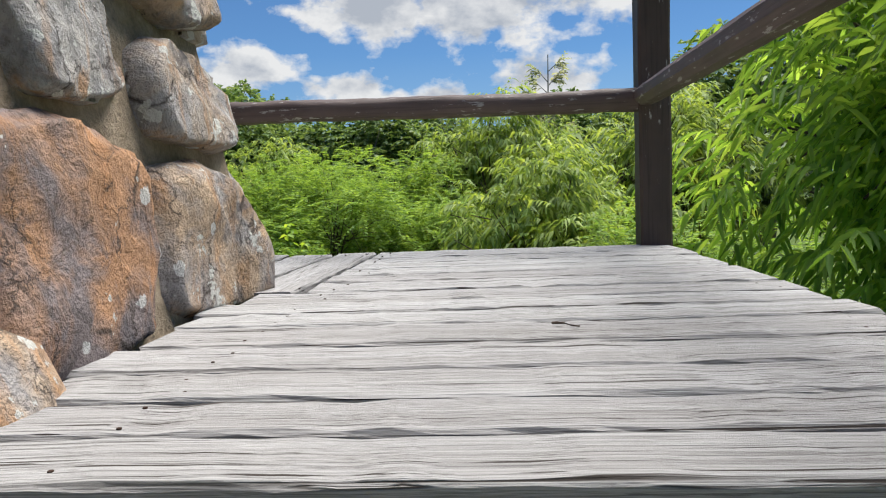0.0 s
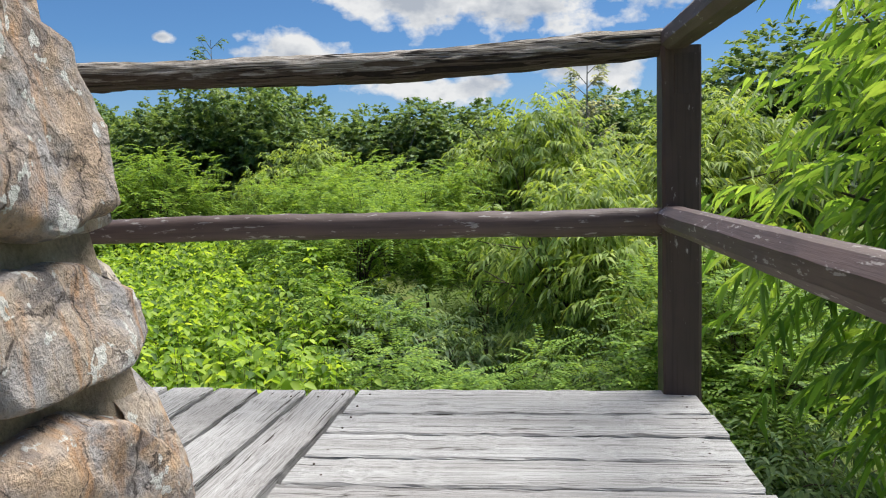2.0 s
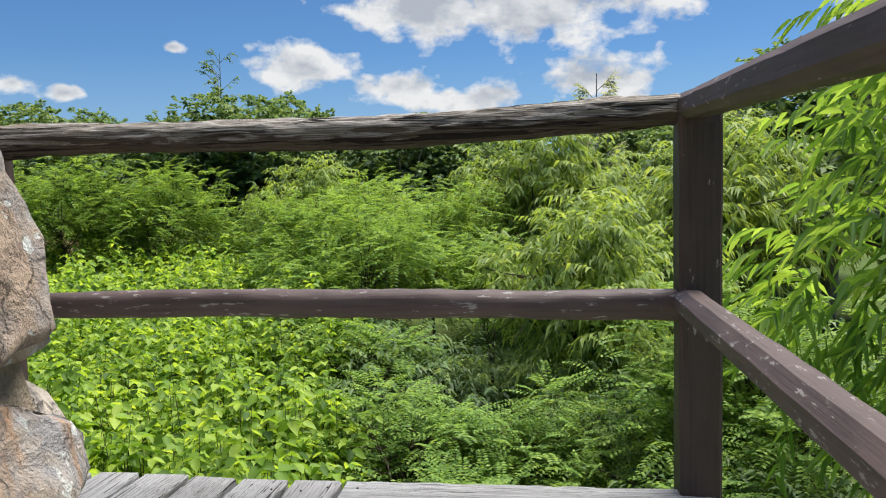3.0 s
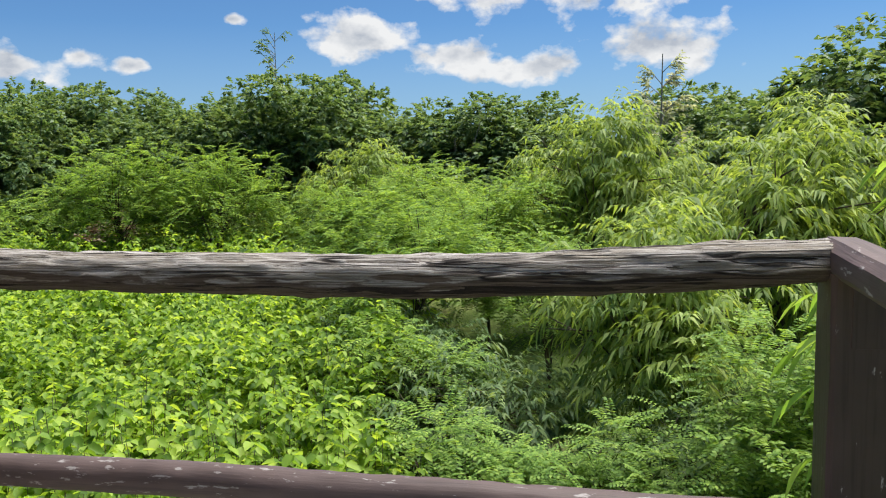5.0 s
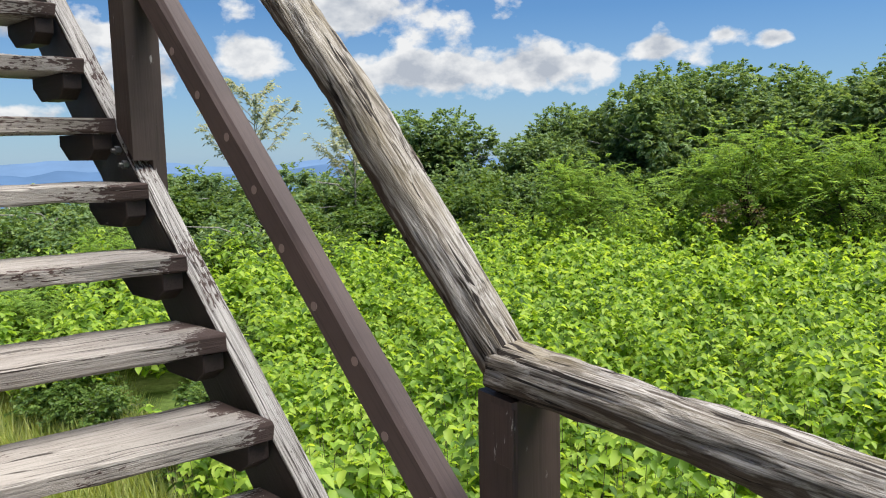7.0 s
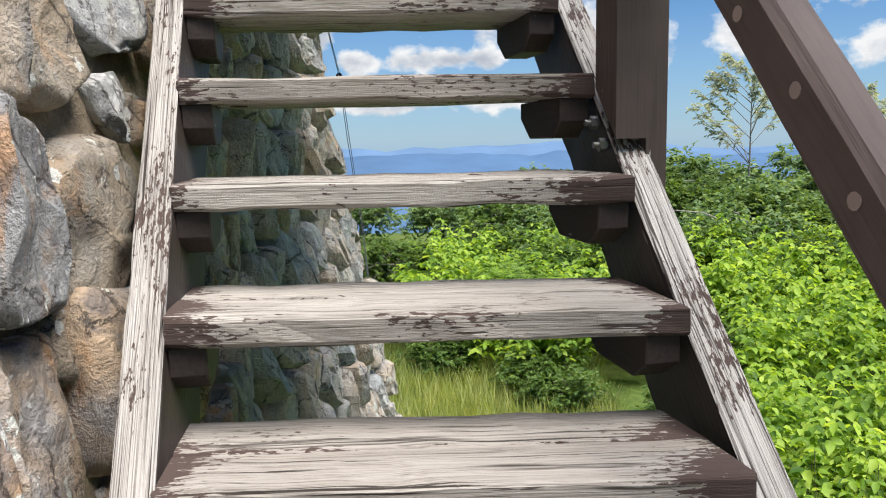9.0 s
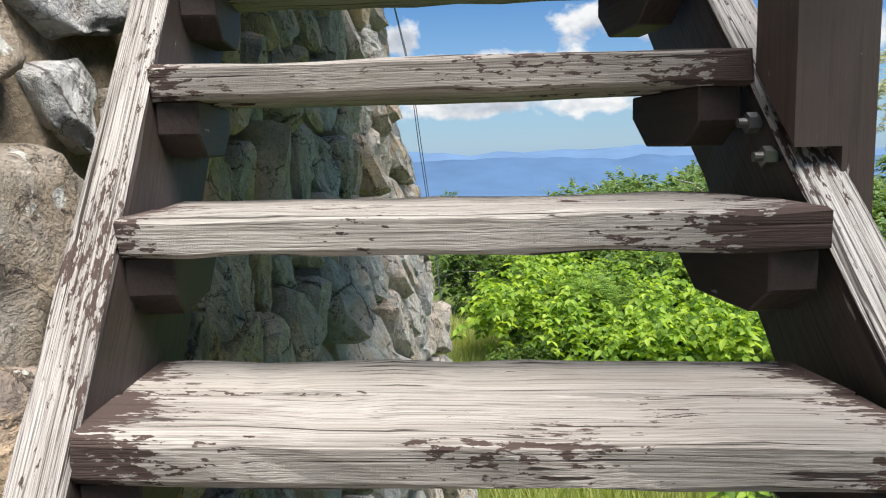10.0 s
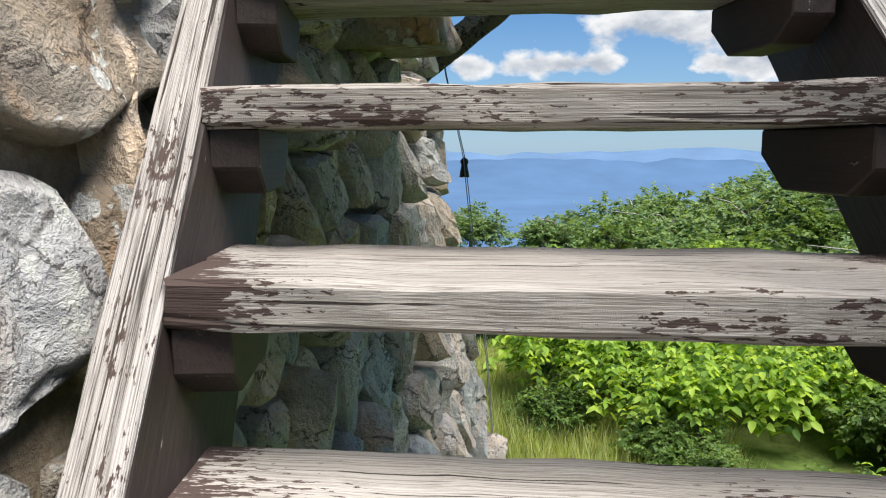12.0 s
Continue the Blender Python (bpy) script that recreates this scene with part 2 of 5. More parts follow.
def stone_mat(name, tints, grey, rust, dark=(0.13, 0.12, 0.125), contrast=0.75, lichen=0.68):
    k = Mat(name, 0.88, 0.25)
    co = k.coords((1, 1, 1))
    big = k.noise(co, 7, 4, 0.6, 0.5)
    mid = k.noise(co, 22, 6, 0.7, 0.3)
    fine = k.noise(co, 120, 4, 0.7)
    band = k.noise(k.coords((5, 8, 3), rot=(0.5, 0.2, 0.3)), 1, 5, 0.62, 1.2)
    tint = k.ramp(k.info.outputs["Random"], tints)
    c = k.mix(k.ramp(big, [(0.42, BLK), (0.62, (0.8,) * 3)]), tint, grey)
    c = k.mix(k.ramp(band, [(0.53, BLK), (0.64, (0.75,) * 3)]), c, rust)
    c = k.mix(contrast, c, k.ramp(mid, [(0.3, (0.6, 0.59, 0.58)), (0.5, (1.0,) * 3), (0.7, (1.4, 1.38, 1.34))]), "MULTIPLY")
    dk = k.noise(k.coords((1, 1, 1), rot=(1, 2, 3)), 9, 5, 0.65, 0.6)
    c = k.mix(k.ramp(dk, [(0.54, BLK), (0.66, (0.75,) * 3)]), c, dark)
    vein = k.t.nodes.new("ShaderNodeTexVoronoi")
    vein.feature = "DISTANCE_TO_EDGE"
    vein.inputs["Scale"].default_value = 6.0
    warp = k.t.nodes.new("ShaderNodeVectorMath")
    warp.operation = "ADD"
    k.link(co, warp.inputs[0])
    k.link(k.mix(1.0, k.mix(0.5, (0, 0, 0), mid), (0.25, 0.25, 0.25), "MULTIPLY"), warp.inputs[1])
    k.link(warp.outputs[0], vein.inputs["Vector"])
    line = k.ramp(vein.outputs["Distance"], [(0.006, (0.85,) * 3), (0.03, BLK)])
    line = k.mix(1.0, line, k.ramp(dk, [(0.40, BLK), (0.52, WHT)]), "MULTIPLY")
    c = k.mix(line, c, (0.045, 0.035, 0.03))
    c = k.mix(k.ramp(fine, [(0.34, (0.5,) * 3), (0.42, BLK)]), c, (0.12, 0.105, 0.09))
    lich = k.noise(k.coords((1, 1, 1)), 15, 4, 0.62, 0.2)
    edge = k.noise(co, 60, 3, 0.6)
    c = k.mix(k.ramp(k.math("ADD", lich, k.math("MULTIPLY", edge, 0.12)), [(lichen, BLK), (lichen + 0.02, (0.9,) * 3)]), c, (0.56, 0.56, 0.52))
    vo = k.t.nodes.new("ShaderNodeTexVoronoi")
    vo.inputs["Scale"].default_value = 11
    k.link(co, vo.inputs["Vector"])
    spot = k.math("ADD", vo.outputs["Distance"], k.math("MULTIPLY", edge, 0.22))
    c = k.mix(k.ramp(spot, [(0.27, (0.85,) * 3), (0.285, BLK)]), c, (0.62, 0.62, 0.59))
    k.color(c)
    k.bump(k.math("ADD", k.math("MULTIPLY", mid, 1.8), k.math("MULTIPLY", fine, 0.7)), 0.9, 0.016)
    return k.m


def mortar_mat():
    k = Mat("mortar", 0.95, 0.1)
    co = k.coords((1, 1, 1), False)
    a, b = k.noise(co, 9, 6, 0.65), k.noise(co, 90, 5, 0.7)
    c = k.mix(0.7, k.ramp(a, [(0.3, (0.19, 0.15, 0.105)), (0.6, (0.36, 0.29, 0.21)), (0.75, (0.42, 0.36, 0.27))]), k.ramp(b, [(0.3, (0.6,) * 3), (0.65, (1.25,) * 3)]), "MULTIPLY")
    k.color(c)
    k.bump(k.math("ADD", a, k.math("MULTIPLY", b, 0.5)), 0.9, 0.02)
    return k.m


def leaf_mat(name, dark, mid, light, trans=0.4, gloss=0.5):
    """Thin leaves: each one a shade of its own, light coming through."""
    k = Mat(name, gloss, 0.22)
    geo = k.t.nodes.new("ShaderNodeNewGeometry")
    c = k.ramp(geo.outputs["Random Per Island"], [(0.0, dark), (0.5, mid), (1.0, light)])
    w = k.noise(k.coords((1, 1, 1), False), 1.6, 4, 0.65)
    c = k.mix(0.8, c, k.ramp(w, [(0.3, (0.58, 0.68, 0.66)), (0.7, (1.38, 1.26, 1.08))]), "MULTIPLY")
    k.color(c)
    tr = k.t.nodes.new("ShaderNodeBsdfTranslucent")
    k.link(k.mix(1.0, c, (1.25, 1.15, 0.5), "MULTIPLY"), tr.inputs[0])
    mx = k.t.nodes.new("ShaderNodeMixShader")
    mx.inputs[0].default_value = trans
    k.link(k.p.outputs[0], mx.inputs[1])
    k.link(tr.outputs[0], mx.inputs[2])
    k.link(mx.outputs[0], k.t.nodes["Material Output"].inputs["Surface"])
    return k.m


def bark_mat(name, a, b):
    k = Mat(name, 0.9, 0.15)
    n = k.noise(k.coords((30, 30, 6), False), 1, 5, 0.6)
    k.color(k.ramp(n, [(0.3, a), (0.7, b)]))
    k.bump(n, 0.6, 0.01)
    return k.m


def ground_mat():
    k = Mat("meadow_ground", 0.95, 0.1)
    co = k.coords((1, 1, 1), False)
    a, b = k.noise(co, 0.35, 5, 0.6), k.noise(co, 7, 5, 0.7)
    c = k.ramp(a, [(0.3, (0.055, 0.085, 0.02)), (0.5, (0.085, 0.125, 0.03)), (0.7, (0.14, 0.15, 0.05))])
    c = k.mix(0.8, c, k.ramp(b, [(0.3, (0.5,) * 3), (0.7, (1.35,) * 3)]), "MULTIPLY")
    k.color(c)
    k.bump(b, 0.8, 0.05)
    return k.m


BROWN = (0.075, 0.052, 0.046)
M_DECK = weathered("deck_wood", (0.47, 0.475, 0.475), (0.385, 0.385, 0.385), (0.17, 0.168, 0.165))
M_STRING = weathered("stringer_wood", (0.54, 0.52, 0.50), (0.43, 0.41, 0.39), (0.10, 0.088, 0.082), BROWN, 0.625, 0.645)
M_LOG = log_mat()
M_PAINT = painted("brown_paint", BROWN, (0.40, 0.37, 0.35), 0.665)
# the brown paint again, with the stair parts' shade put into its colour
M_PAINT_SHADED = painted("shaded_brown_paint", (0.036, 0.026, 0.023), (0.30, 0.27, 0.25), 0.69)
M_POST_DARK = painted("dark_brown_post_paint", (0.078, 0.057, 0.050), (0.42, 0.39, 0.37), 0.655, axis=2)
M_PAINT_RAIL = painted("worn_brown_paint", (0.115, 0.083, 0.076), (0.36, 0.33, 0.31), 0.615)
M_PAINT_STAIR = painted("brown_stair_rail_paint", (0.118, 0.085, 0.078), (0.33, 0.29, 0.27), 0.70)
M_STONE, M_MORTAR, M_GROUND = stone_mat("field_stone", RUSTY, (0.31, 0.31, 0.32), (0.45, 0.25, 0.12)), mortar_mat(), ground_mat()
M_SLAB = stone_mat("slate_stone", SLATY, (0.54, 0.51, 0.48), (0.56, 0.44, 0.33), (0.33, 0.31, 0.30), 0.6)
M_STONE_RUST = stone_mat("rusty_stone", [(0.0, (0.40, 0.22, 0.12)), (1.0, (0.44, 0.25, 0.14))], (0.17, 0.17, 0.19), (0.46, 0.24, 0.12), (0.12, 0.115, 0.13), 0.7, 0.74)
M_STONE_TAN = stone_mat("tan_stone", [(0.0, (0.34, 0.275, 0.205)), (0.5, (0.36, 0.30, 0.23)), (1.0, (0.31, 0.235, 0.165))], (0.32, 0.295, 0.26), (0.42, 0.27, 0.16), (0.22, 0.19, 0.16), 0.5, 0.69)
M_STONE_PALE = stone_mat("pale_stone", [(0.0, (0.50, 0.49, 0.48)), (1.0, (0.54, 0.53, 0.51))], (0.46, 0.46, 0.46), (0.42, 0.38, 0.34), (0.22, 0.22, 0.23), 0.6, 0.64)
M_STEEL = Mat("galvanised_steel", 0.45, 0.5)
M_STEEL.color((0.26, 0.25, 0.245))
M_STEEL.p.inputs["Metallic"].default_value = 0.9
M_STEEL = M_STEEL.m
M_BLACK = Mat("black_rubber", 0.6, 0.3)
M_BLACK.color((0.015, 0.015, 0.016))
M_BLACK = M_BLACK.m
L_BRAMBLE = leaf_mat("bramble_leaf", (0.070, 0.150, 0.030), (0.262, 0.425, 0.065), (0.450, 0.600, 0.116), 0.55)
L_LANCE = leaf_mat("lance_leaf", (0.130, 0.262, 0.060), (0.255, 0.430, 0.105), (0.420, 0.600, 0.175), 0.64)
L_LANCE2 = leaf_mat("olive_lance_leaf", (0.135, 0.220, 0.070), (0.270, 0.385, 0.105), (0.420, 0.525, 0.185), 0.5)
L_LOCUST = leaf_mat("locust_leaf", (0.115, 0.215, 0.055), (0.215, 0.355, 0.082), (0.345, 0.490, 0.125), 0.48)
L_DARK = leaf_mat("oak_leaf", (0.080, 0.150, 0.070), (0.150, 0.240, 0.105), (0.250, 0.345, 0.160), 0.42)
L_BROWN = leaf_mat("faded_leaf", (0.122, 0.082, 0.066), (0.189, 0.126, 0.111), (0.230, 0.189, 0.133), 0.3)
L_GREY = leaf_mat("silver_leaf", (0.30, 0.34, 0.32), (0.40, 0.44, 0.44), (0.50, 0.54, 0.56), 0.5)
L_GRASS = leaf_mat("grass_blade", (0.230, 0.300, 0.090), (0.360, 0.430, 0.150), (0.490, 0.510, 0.250), 0.5)
L_BUSH = leaf_mat("bush_leaf", (0.050, 0.100, 0.026), (0.090, 0.160, 0.038), (0.150, 0.225, 0.060), 0.4)
B_BROWN = bark_mat("brown_bark", (0.05, 0.038, 0.028), (0.13, 0.105, 0.085))
B_GREY = bark_mat("pale_bark", (0.16, 0.15, 0.13), (0.34, 0.32, 0.29))


# ---- mesh helpers ----
def link_mesh(name, verts, faces, mat, parent=None, label="", smooth=False):
    me = bpy.data.meshes.new(name)
    me.from_pydata(verts, [], faces)
    me.materials.append(mat)
    if smooth:
        me.polygons.foreach_set("use_smooth", [True] * len(me.polygons))
    me.update()
    ob = new(name, me)
    ob.parent = parent
    if label:
        ob["label"] = label
    return ob


def part(name, bm, mat, parent=None, label="", smooth=False):
    me = bpy.data.meshes.new(name)
    bm.normal_update()
    bm.to_mesh(me)
    bm.free()
    me.materials.append(mat)
    if smooth:
        me.polygons.foreach_set("use_smooth", [True] * len(me.polygons))
    ob = new(name, me)
    ob.parent = parent
    if label:
        ob["label"] = label
    return ob


def empty(name, loc=(0, 0, 0)):
    e = new(name)
    e.location = loc
    return e


def beam(length, w, h, bevel=0.004, cuts=1, wobble=0.0, seed=0, wear=0.0):
    """A sawn timber along local X from 0 to length, centred on Y and Z, with eased and slightly uneven edges."""
    rnd = random.Random(seed)
    bm = bmesh.new()
    b = min(bevel, w / 3, h / 3)
    prof = [(-w / 2 + b, -h / 2), (w / 2 - b, -h / 2), (w / 2, -h / 2 + b), (w / 2, h / 2 - b), (w / 2 - b, h / 2), (-w / 2 + b, h / 2), (-w / 2, h / 2 - b), (-w / 2, -h / 2 + b)]
    rings = []
    for i in range(cuts + 1):
        x = length * i / cuts
        oy, oz = rnd.uniform(-wobble, wobble), rnd.uniform(-wobble, wobble)
        ring = []
        for y, z in prof:
            j = rnd.uniform(-wear, wear)
            jx = rnd.uniform(-wear, wear) * 2 if i in (0, cuts) else 0
            ring.append(bm.verts.new((x + jx, y + oy + j, z + oz + rnd.uniform(-wear, wear))))
        rings.append(ring)
    for a, c in zip(rings, rings[1:]):
        for i in range(8):
            bm.faces.new((a[i], a[(i + 1) % 8], c[(i + 1) % 8], c[i]))
    bm.faces.new(rings[0][::-1])
    bm.faces.new(rings[-1])
    bmesh.ops.recalc_face_normals(bm, faces=bm.faces)
    return bm


def along(a, b, up=(0, 0, 1)):
    """The pose at a whose X runs to b and whose Z is as near up as may be; and the length."""
    a, b = Vector(a), Vector(b)
    x = (b - a).normalized()
    y = Vector(up).cross(x).normalized()
    z = x.cross(y)
    m = Matrix((x, y, z)).transposed().to_4x4()
    m.translation = a
    return m, (b - a).length


def timber(name, a, b, w, h, mat, parent, label="", up=(0, 0, 1), **kw):
    m, n = along(a, b, up)
    ob = part(name, beam(n, w, h, **kw), mat, parent, label)
    ob.matrix_basis = m
    return ob


def log(points, radii, sides=40, seed=0, rough=0.004, groove=0.006, under=None):
    """A hewn log through the points: uneven girth, lengthwise cracks and knots."""
    bm = bmesh.new()
    pts = [Vector(p) for p in points]
    fine, rad = [], []
    for i in range(len(pts) - 1):
        seg = max(2, int((pts[i + 1] - pts[i]).length / 0.012))
        for j in range(seg):
            fine.append(pts[i].lerp(pts[i + 1], j / seg))
            rad.append(radii[i] + (radii[i + 1] - radii[i]) * j / seg)
    fine.append(pts[-1])
    rad.append(radii[-1])
    rings, s = [], 0.0
    for i, (p, r) in enumerate(zip(fine, rad)):
        t = (fine[min(i + 1, len(fine) - 1)] - fine[max(i - 1, 0)]).normalized()
        y = Vector((0, 0, 1)).cross(t).normalized()
        z = t.cross(y)
        s += (p - fine[i - 1]).length if i else 0
        ring = []
        for k in range(sides):
            a = 2 * math.pi * k / sides
            d = Vector((s * 3.0, math.cos(a) * 1.2 + seed, math.sin(a) * 1.2))
            rr = r * (1 + 0.10 * noise.noise(d)) + rough * noise.noise(Vector((s * 14, math.cos(a) * 5 + seed, math.sin(a) * 5)))
            c = noise.noise(Vector((s * 2.2 + seed * 3, math.cos(a) * 6.5, math.sin(a) * 6.5)))
            rr -= groove * max(0.0, 1 - abs(c) * 7)
            e = noise.noise(Vector((s * 1.5 + 7 + seed, math.cos(a) * 13, math.sin(a) * 13)))
            rr -= groove * 0.8 * max(0.0, 1 - abs(e) * 9)
            peel = noise.noise(Vector((s * 4.5 - seed, math.cos(a) * 3.4 + 4, math.sin(a) * 3.4)))      # splinters broken away in ledges
            rr -= groove * 0.75 * max(0.0, min(1.0, (peel - 0.16) * 14))
            ring.append(bm.verts.new(p + (y * math.cos(a) + z * math.sin(a)) * rr))
        rings.append(ring)
    for a, c in zip(rings, rings[1:]):
        for k in range(sides):
            bm.faces.new((a[k], a[(k + 1) % sides], c[(k + 1) % sides], c[k]))
    bm.faces.new(rings[0][::-1])
    bm.faces.new(rings[-1])
    bm.normal_update()
    bmesh.ops.recalc_face_normals(bm, faces=bm.faces)
    brown_low = bm.loops.layers.color.new("brown_low")
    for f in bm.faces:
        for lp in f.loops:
            # brown increases as the surface turns downwards, least where it faces up
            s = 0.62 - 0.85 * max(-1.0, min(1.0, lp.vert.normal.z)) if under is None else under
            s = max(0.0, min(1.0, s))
            lp[brown_low] = (s, s, s, 1)
    return bm


def tube(points, r0, r1, sides=6):
    """Verts and faces of a tapered tube."""
    vs, fs = [], []
    n = len(points)
    for i, p in enumerate(points):
        p = Vector(p)
        t = (Vector(points[min(i + 1, n - 1)]) - Vector(points[max(i - 1, 0)])).normalized()
        y = t.orthogonal().normalized()
        z = t.cross(y)
        r = r0 + (r1 - r0) * i / (n - 1)
        for k in range(sides):
            a = 2 * math.pi * k / sides
            vs.append(tuple(p + (y * math.cos(a) + z * math.sin(a)) * r))
    for i in range(n - 1):
        for k in range(sides):
            fs.append((i * sides + k, i * sides + (k + 1) % sides, (i + 1) * sides + (k + 1) % sides, (i + 1) * sides + k))
    return vs, fs


def join(parts):
    vs, fs = [], []
    for v, f in parts:
        o = len(vs)
        vs += v
        fs += [tuple(i + o for i in q) for q in f]
    return vs, fs


# ---- ground and distance ----
def make_ground():
    xs = [-4500, -2500, -1400, -800, -450, -250, -150, -100, -75, -60] + list(range(-50, 51, 2)) + [70, 110, 200, 500, 1500, 4500]
    ys = [-4500, -1500, -500, -200, -100, -60] + list(range(-40, 61, 2)) + [80, 120, 200, 500, 1500, 4500]
    vs = []
    for x in xs:
        for y in ys:
            near = math.hypot(x, y) < 60
            z = -2.35 - 0.02 * max(0.0, min(30.0, -x - 6.0)) - 0.16 * max(0.0, min(1250.0, -x - 38.0))
            vs.append((x, y, z + (0.12 * noise.noise(Vector((x * 0.2, y * 0.2, 0))) if near else 0)))
    n = len(ys)
    fs = [(i * n + j, (i + 1) * n + j, (i + 1) * n + j + 1, i * n + j + 1) for i in range(len(xs) - 1) for j in range(n - 1)]
    tagged(link_mesh("ground", vs, fs, M_GROUND, smooth=True), "grassy hilltop ground falling away to a valley", "ground", kind="structure")


make_ground()


def ridge(name, dist, az0, az1, base, height, seed, col, label):
    """A far mountain ridge, the blue haze of distance put into its colour."""
    k = Mat(name + "_haze_blue", 1.0, 0.0)
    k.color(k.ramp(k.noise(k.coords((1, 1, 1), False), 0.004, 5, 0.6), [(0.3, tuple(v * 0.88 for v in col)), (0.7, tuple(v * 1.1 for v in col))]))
    vs, fs, n = [], [], 120
    for i in range(n + 1):
        a = radians(az0 + (az1 - az0) * i / n)
        h = height * (0.84 + 0.40 * noise.noise(Vector((i * 0.09 + seed, 0, 0))) + 0.10 * noise.noise(Vector((i * 0.45 + seed, 5, 0))) + 0.03 * noise.noise(Vector((i * 1.7 + seed, 9, 0))))
        for d, z in ((dist * 0.38, base), (dist * 0.85, base + h * 0.25), (dist, base + h), (dist * 1.2, base - 260)):
            vs.append((-math.cos(a) * d, math.sin(a) * d, z))
    for i in range(n):
        for j in range(3):
            fs.append((i * 4 + j, i * 4 + j + 1, (i + 1) * 4 + j + 1, (i + 1) * 4 + j))
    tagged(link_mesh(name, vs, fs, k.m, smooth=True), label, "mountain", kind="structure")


ridge("backdrop_near_ridge", 3300, -70, 42, -190, 150, 2.0, (0.075, 0.135, 0.235), "forested mountain ridge in the distance, its colour blued for haze")
ridge("backdrop_far_ridge", 4100, -75, 45, -190, 185, 7.0, (0.105, 0.175, 0.285), "far mountain ridge on the horizon, its colour paled for haze")


# ---- stone tower ----
EAST_X, NORTH_Y, BATTER, WEST_X, TOP_Z = -0.74, 1.62, 0.155, -5.45, 3.75
CORNER_OUT, WEST_OUT = 0.24, 0.065      # the stones of the north face stand this much further out towards its ends


def east_point(u, z, d=0.0):
    """A place on the east face: u along y, z up, d outwards."""
    return (EAST_X - BATTER * z + d, u, z)


def north_point(u, z, d=0.0):
    f = (u - (EAST_X + WEST_X) / 2) / ((EAST_X - WEST_X) / 2)
    swell = CORNER_OUT * max(0.0, min(1.0, (u - BATTER * z * f + 2.4) / (EAST_X + 2.4))) + WEST_OUT * max(0.0, min(1.0, (-u - 3.3) / 1.2))
    return (u - BATTER * z * f, NORTH_Y + swell - BATTER * z + d, z)


def make_tower():
    z0, z1 = -2.6, TOP_Z

    def corner(z):
        return (WEST_X + BATTER * z, EAST_X - BATTER * z, -2.6, NORTH_Y - BATTER * z)
    w0, e0, s0, n0 = corner(z0)
    w1, e1, s1, n1 = corner(z1)
    t, k = 0.45, CORNER_OUT
    tagged(link_mesh("wall_north", [(w0, n0, z0), (e0, n0 + k, z0), (e1, n1 + k, z1), (w1, n1, z1), (w0, n0 - t, z0), (e0 - t, n0 - t, z0), (e1 - t, n1 - t, z1), (w1, n1 - t, z1), (-2.4, n0, z0), (-2.4, n1, z1)],
                     [(8, 0, 3, 9), (1, 8, 9, 2), (4, 5, 6, 7), (0, 4, 7, 3), (1, 2, 6, 5), (3, 7, 6, 2, 9), (0, 8, 1, 5, 4)], M_MORTAR), "battered tower wall of fieldstone in sandy mortar", "stone wall", kind="structure")
    tagged(link_mesh("wall_east", [(e0, n0 + k, z0), (e0, s0, z0), (e1, s1, z1), (e1, n1 + k, z1), (e0 - t, n0 - t, z0), (e0 - t, s0, z0), (e1 - t, s1, z1), (e1 - t, n1 - t, z1)],
                     [(0, 3, 2, 1), (4, 5, 6, 7), (0, 1, 5, 4), (1, 2, 6, 5), (2, 3, 7, 6), (3, 0, 4, 7)], M_MORTAR), "battered tower wall of fieldstone in sandy mortar", "stone wall", kind="structure")
    tagged(link_mesh("wall_west", [(w0, n0 - t, z0), (w0, s0, z0), (w1, s1, z1), (w1, n1 - t, z1), (w0 + t, n0 - t, z0), (w0 + t, s0, z0), (w1 + t, s1, z1), (w1 + t, n1 - t, z1)],
                     [(0, 1, 2, 3), (4, 7, 6, 5), (0, 4, 5, 1), (1, 5, 6, 2), (2, 6, 7, 3), (3, 7, 4, 0)], M_MORTAR), "stone tower wall in sandy mortar", "stone wall", kind="structure")
    tagged(link_mesh("wall_south", [(w0, s0, z0), (e0, s0, z0), (e1, s1, z1), (w1, s1, z1), (w0, s0 - t, z0), (e0, s0 - t, z0), (e1, s1 - t, z1), (w1, s1 - t, z1)],
                     [(0, 1, 2, 3), (7, 6, 5, 4), (0, 3, 7, 4), (1, 5, 6, 2), (3, 2, 6, 7), (0, 4, 5, 1)], M_MORTAR), "stone tower wall in sandy mortar", "stone wall", kind="structure")
    tagged(link_mesh("ceiling", [(w1, s1, z1), (e1, s1, z1), (e1, n1, z1), (w1, n1, z1), (w1, s1, z1 + .15), (e1, s1, z1 + .15), (e1, n1, z1 + .15), (w1, n1, z1 + .15)],
                     [(0, 3, 2, 1), (4, 5, 6, 7), (0, 1, 5, 4), (1, 2, 6, 5), (2, 3, 7, 6), (3, 0, 4, 7)], M_MORTAR), "flat top of the stone tower", "roof slab", kind="structure")


make_tower()


# ---- wooden deck ----
def plank(a, b, w, h, parent, seed, mat=None):
    ob = timber("plank", a, b, w, h, mat or M_DECK, parent, bevel=0.005, cuts=24, wobble=0.0011, wear=0.0018, seed=seed)
    return ob


SEAM = -0.572
DECK_JOINTS = [2.755, 2.51, 2.335, 2.17, 2.005, 1.855, 1.69, 1.535, 1.40, 1.265, 1.105, 0.955, 0.82, 0.70, 0.575]


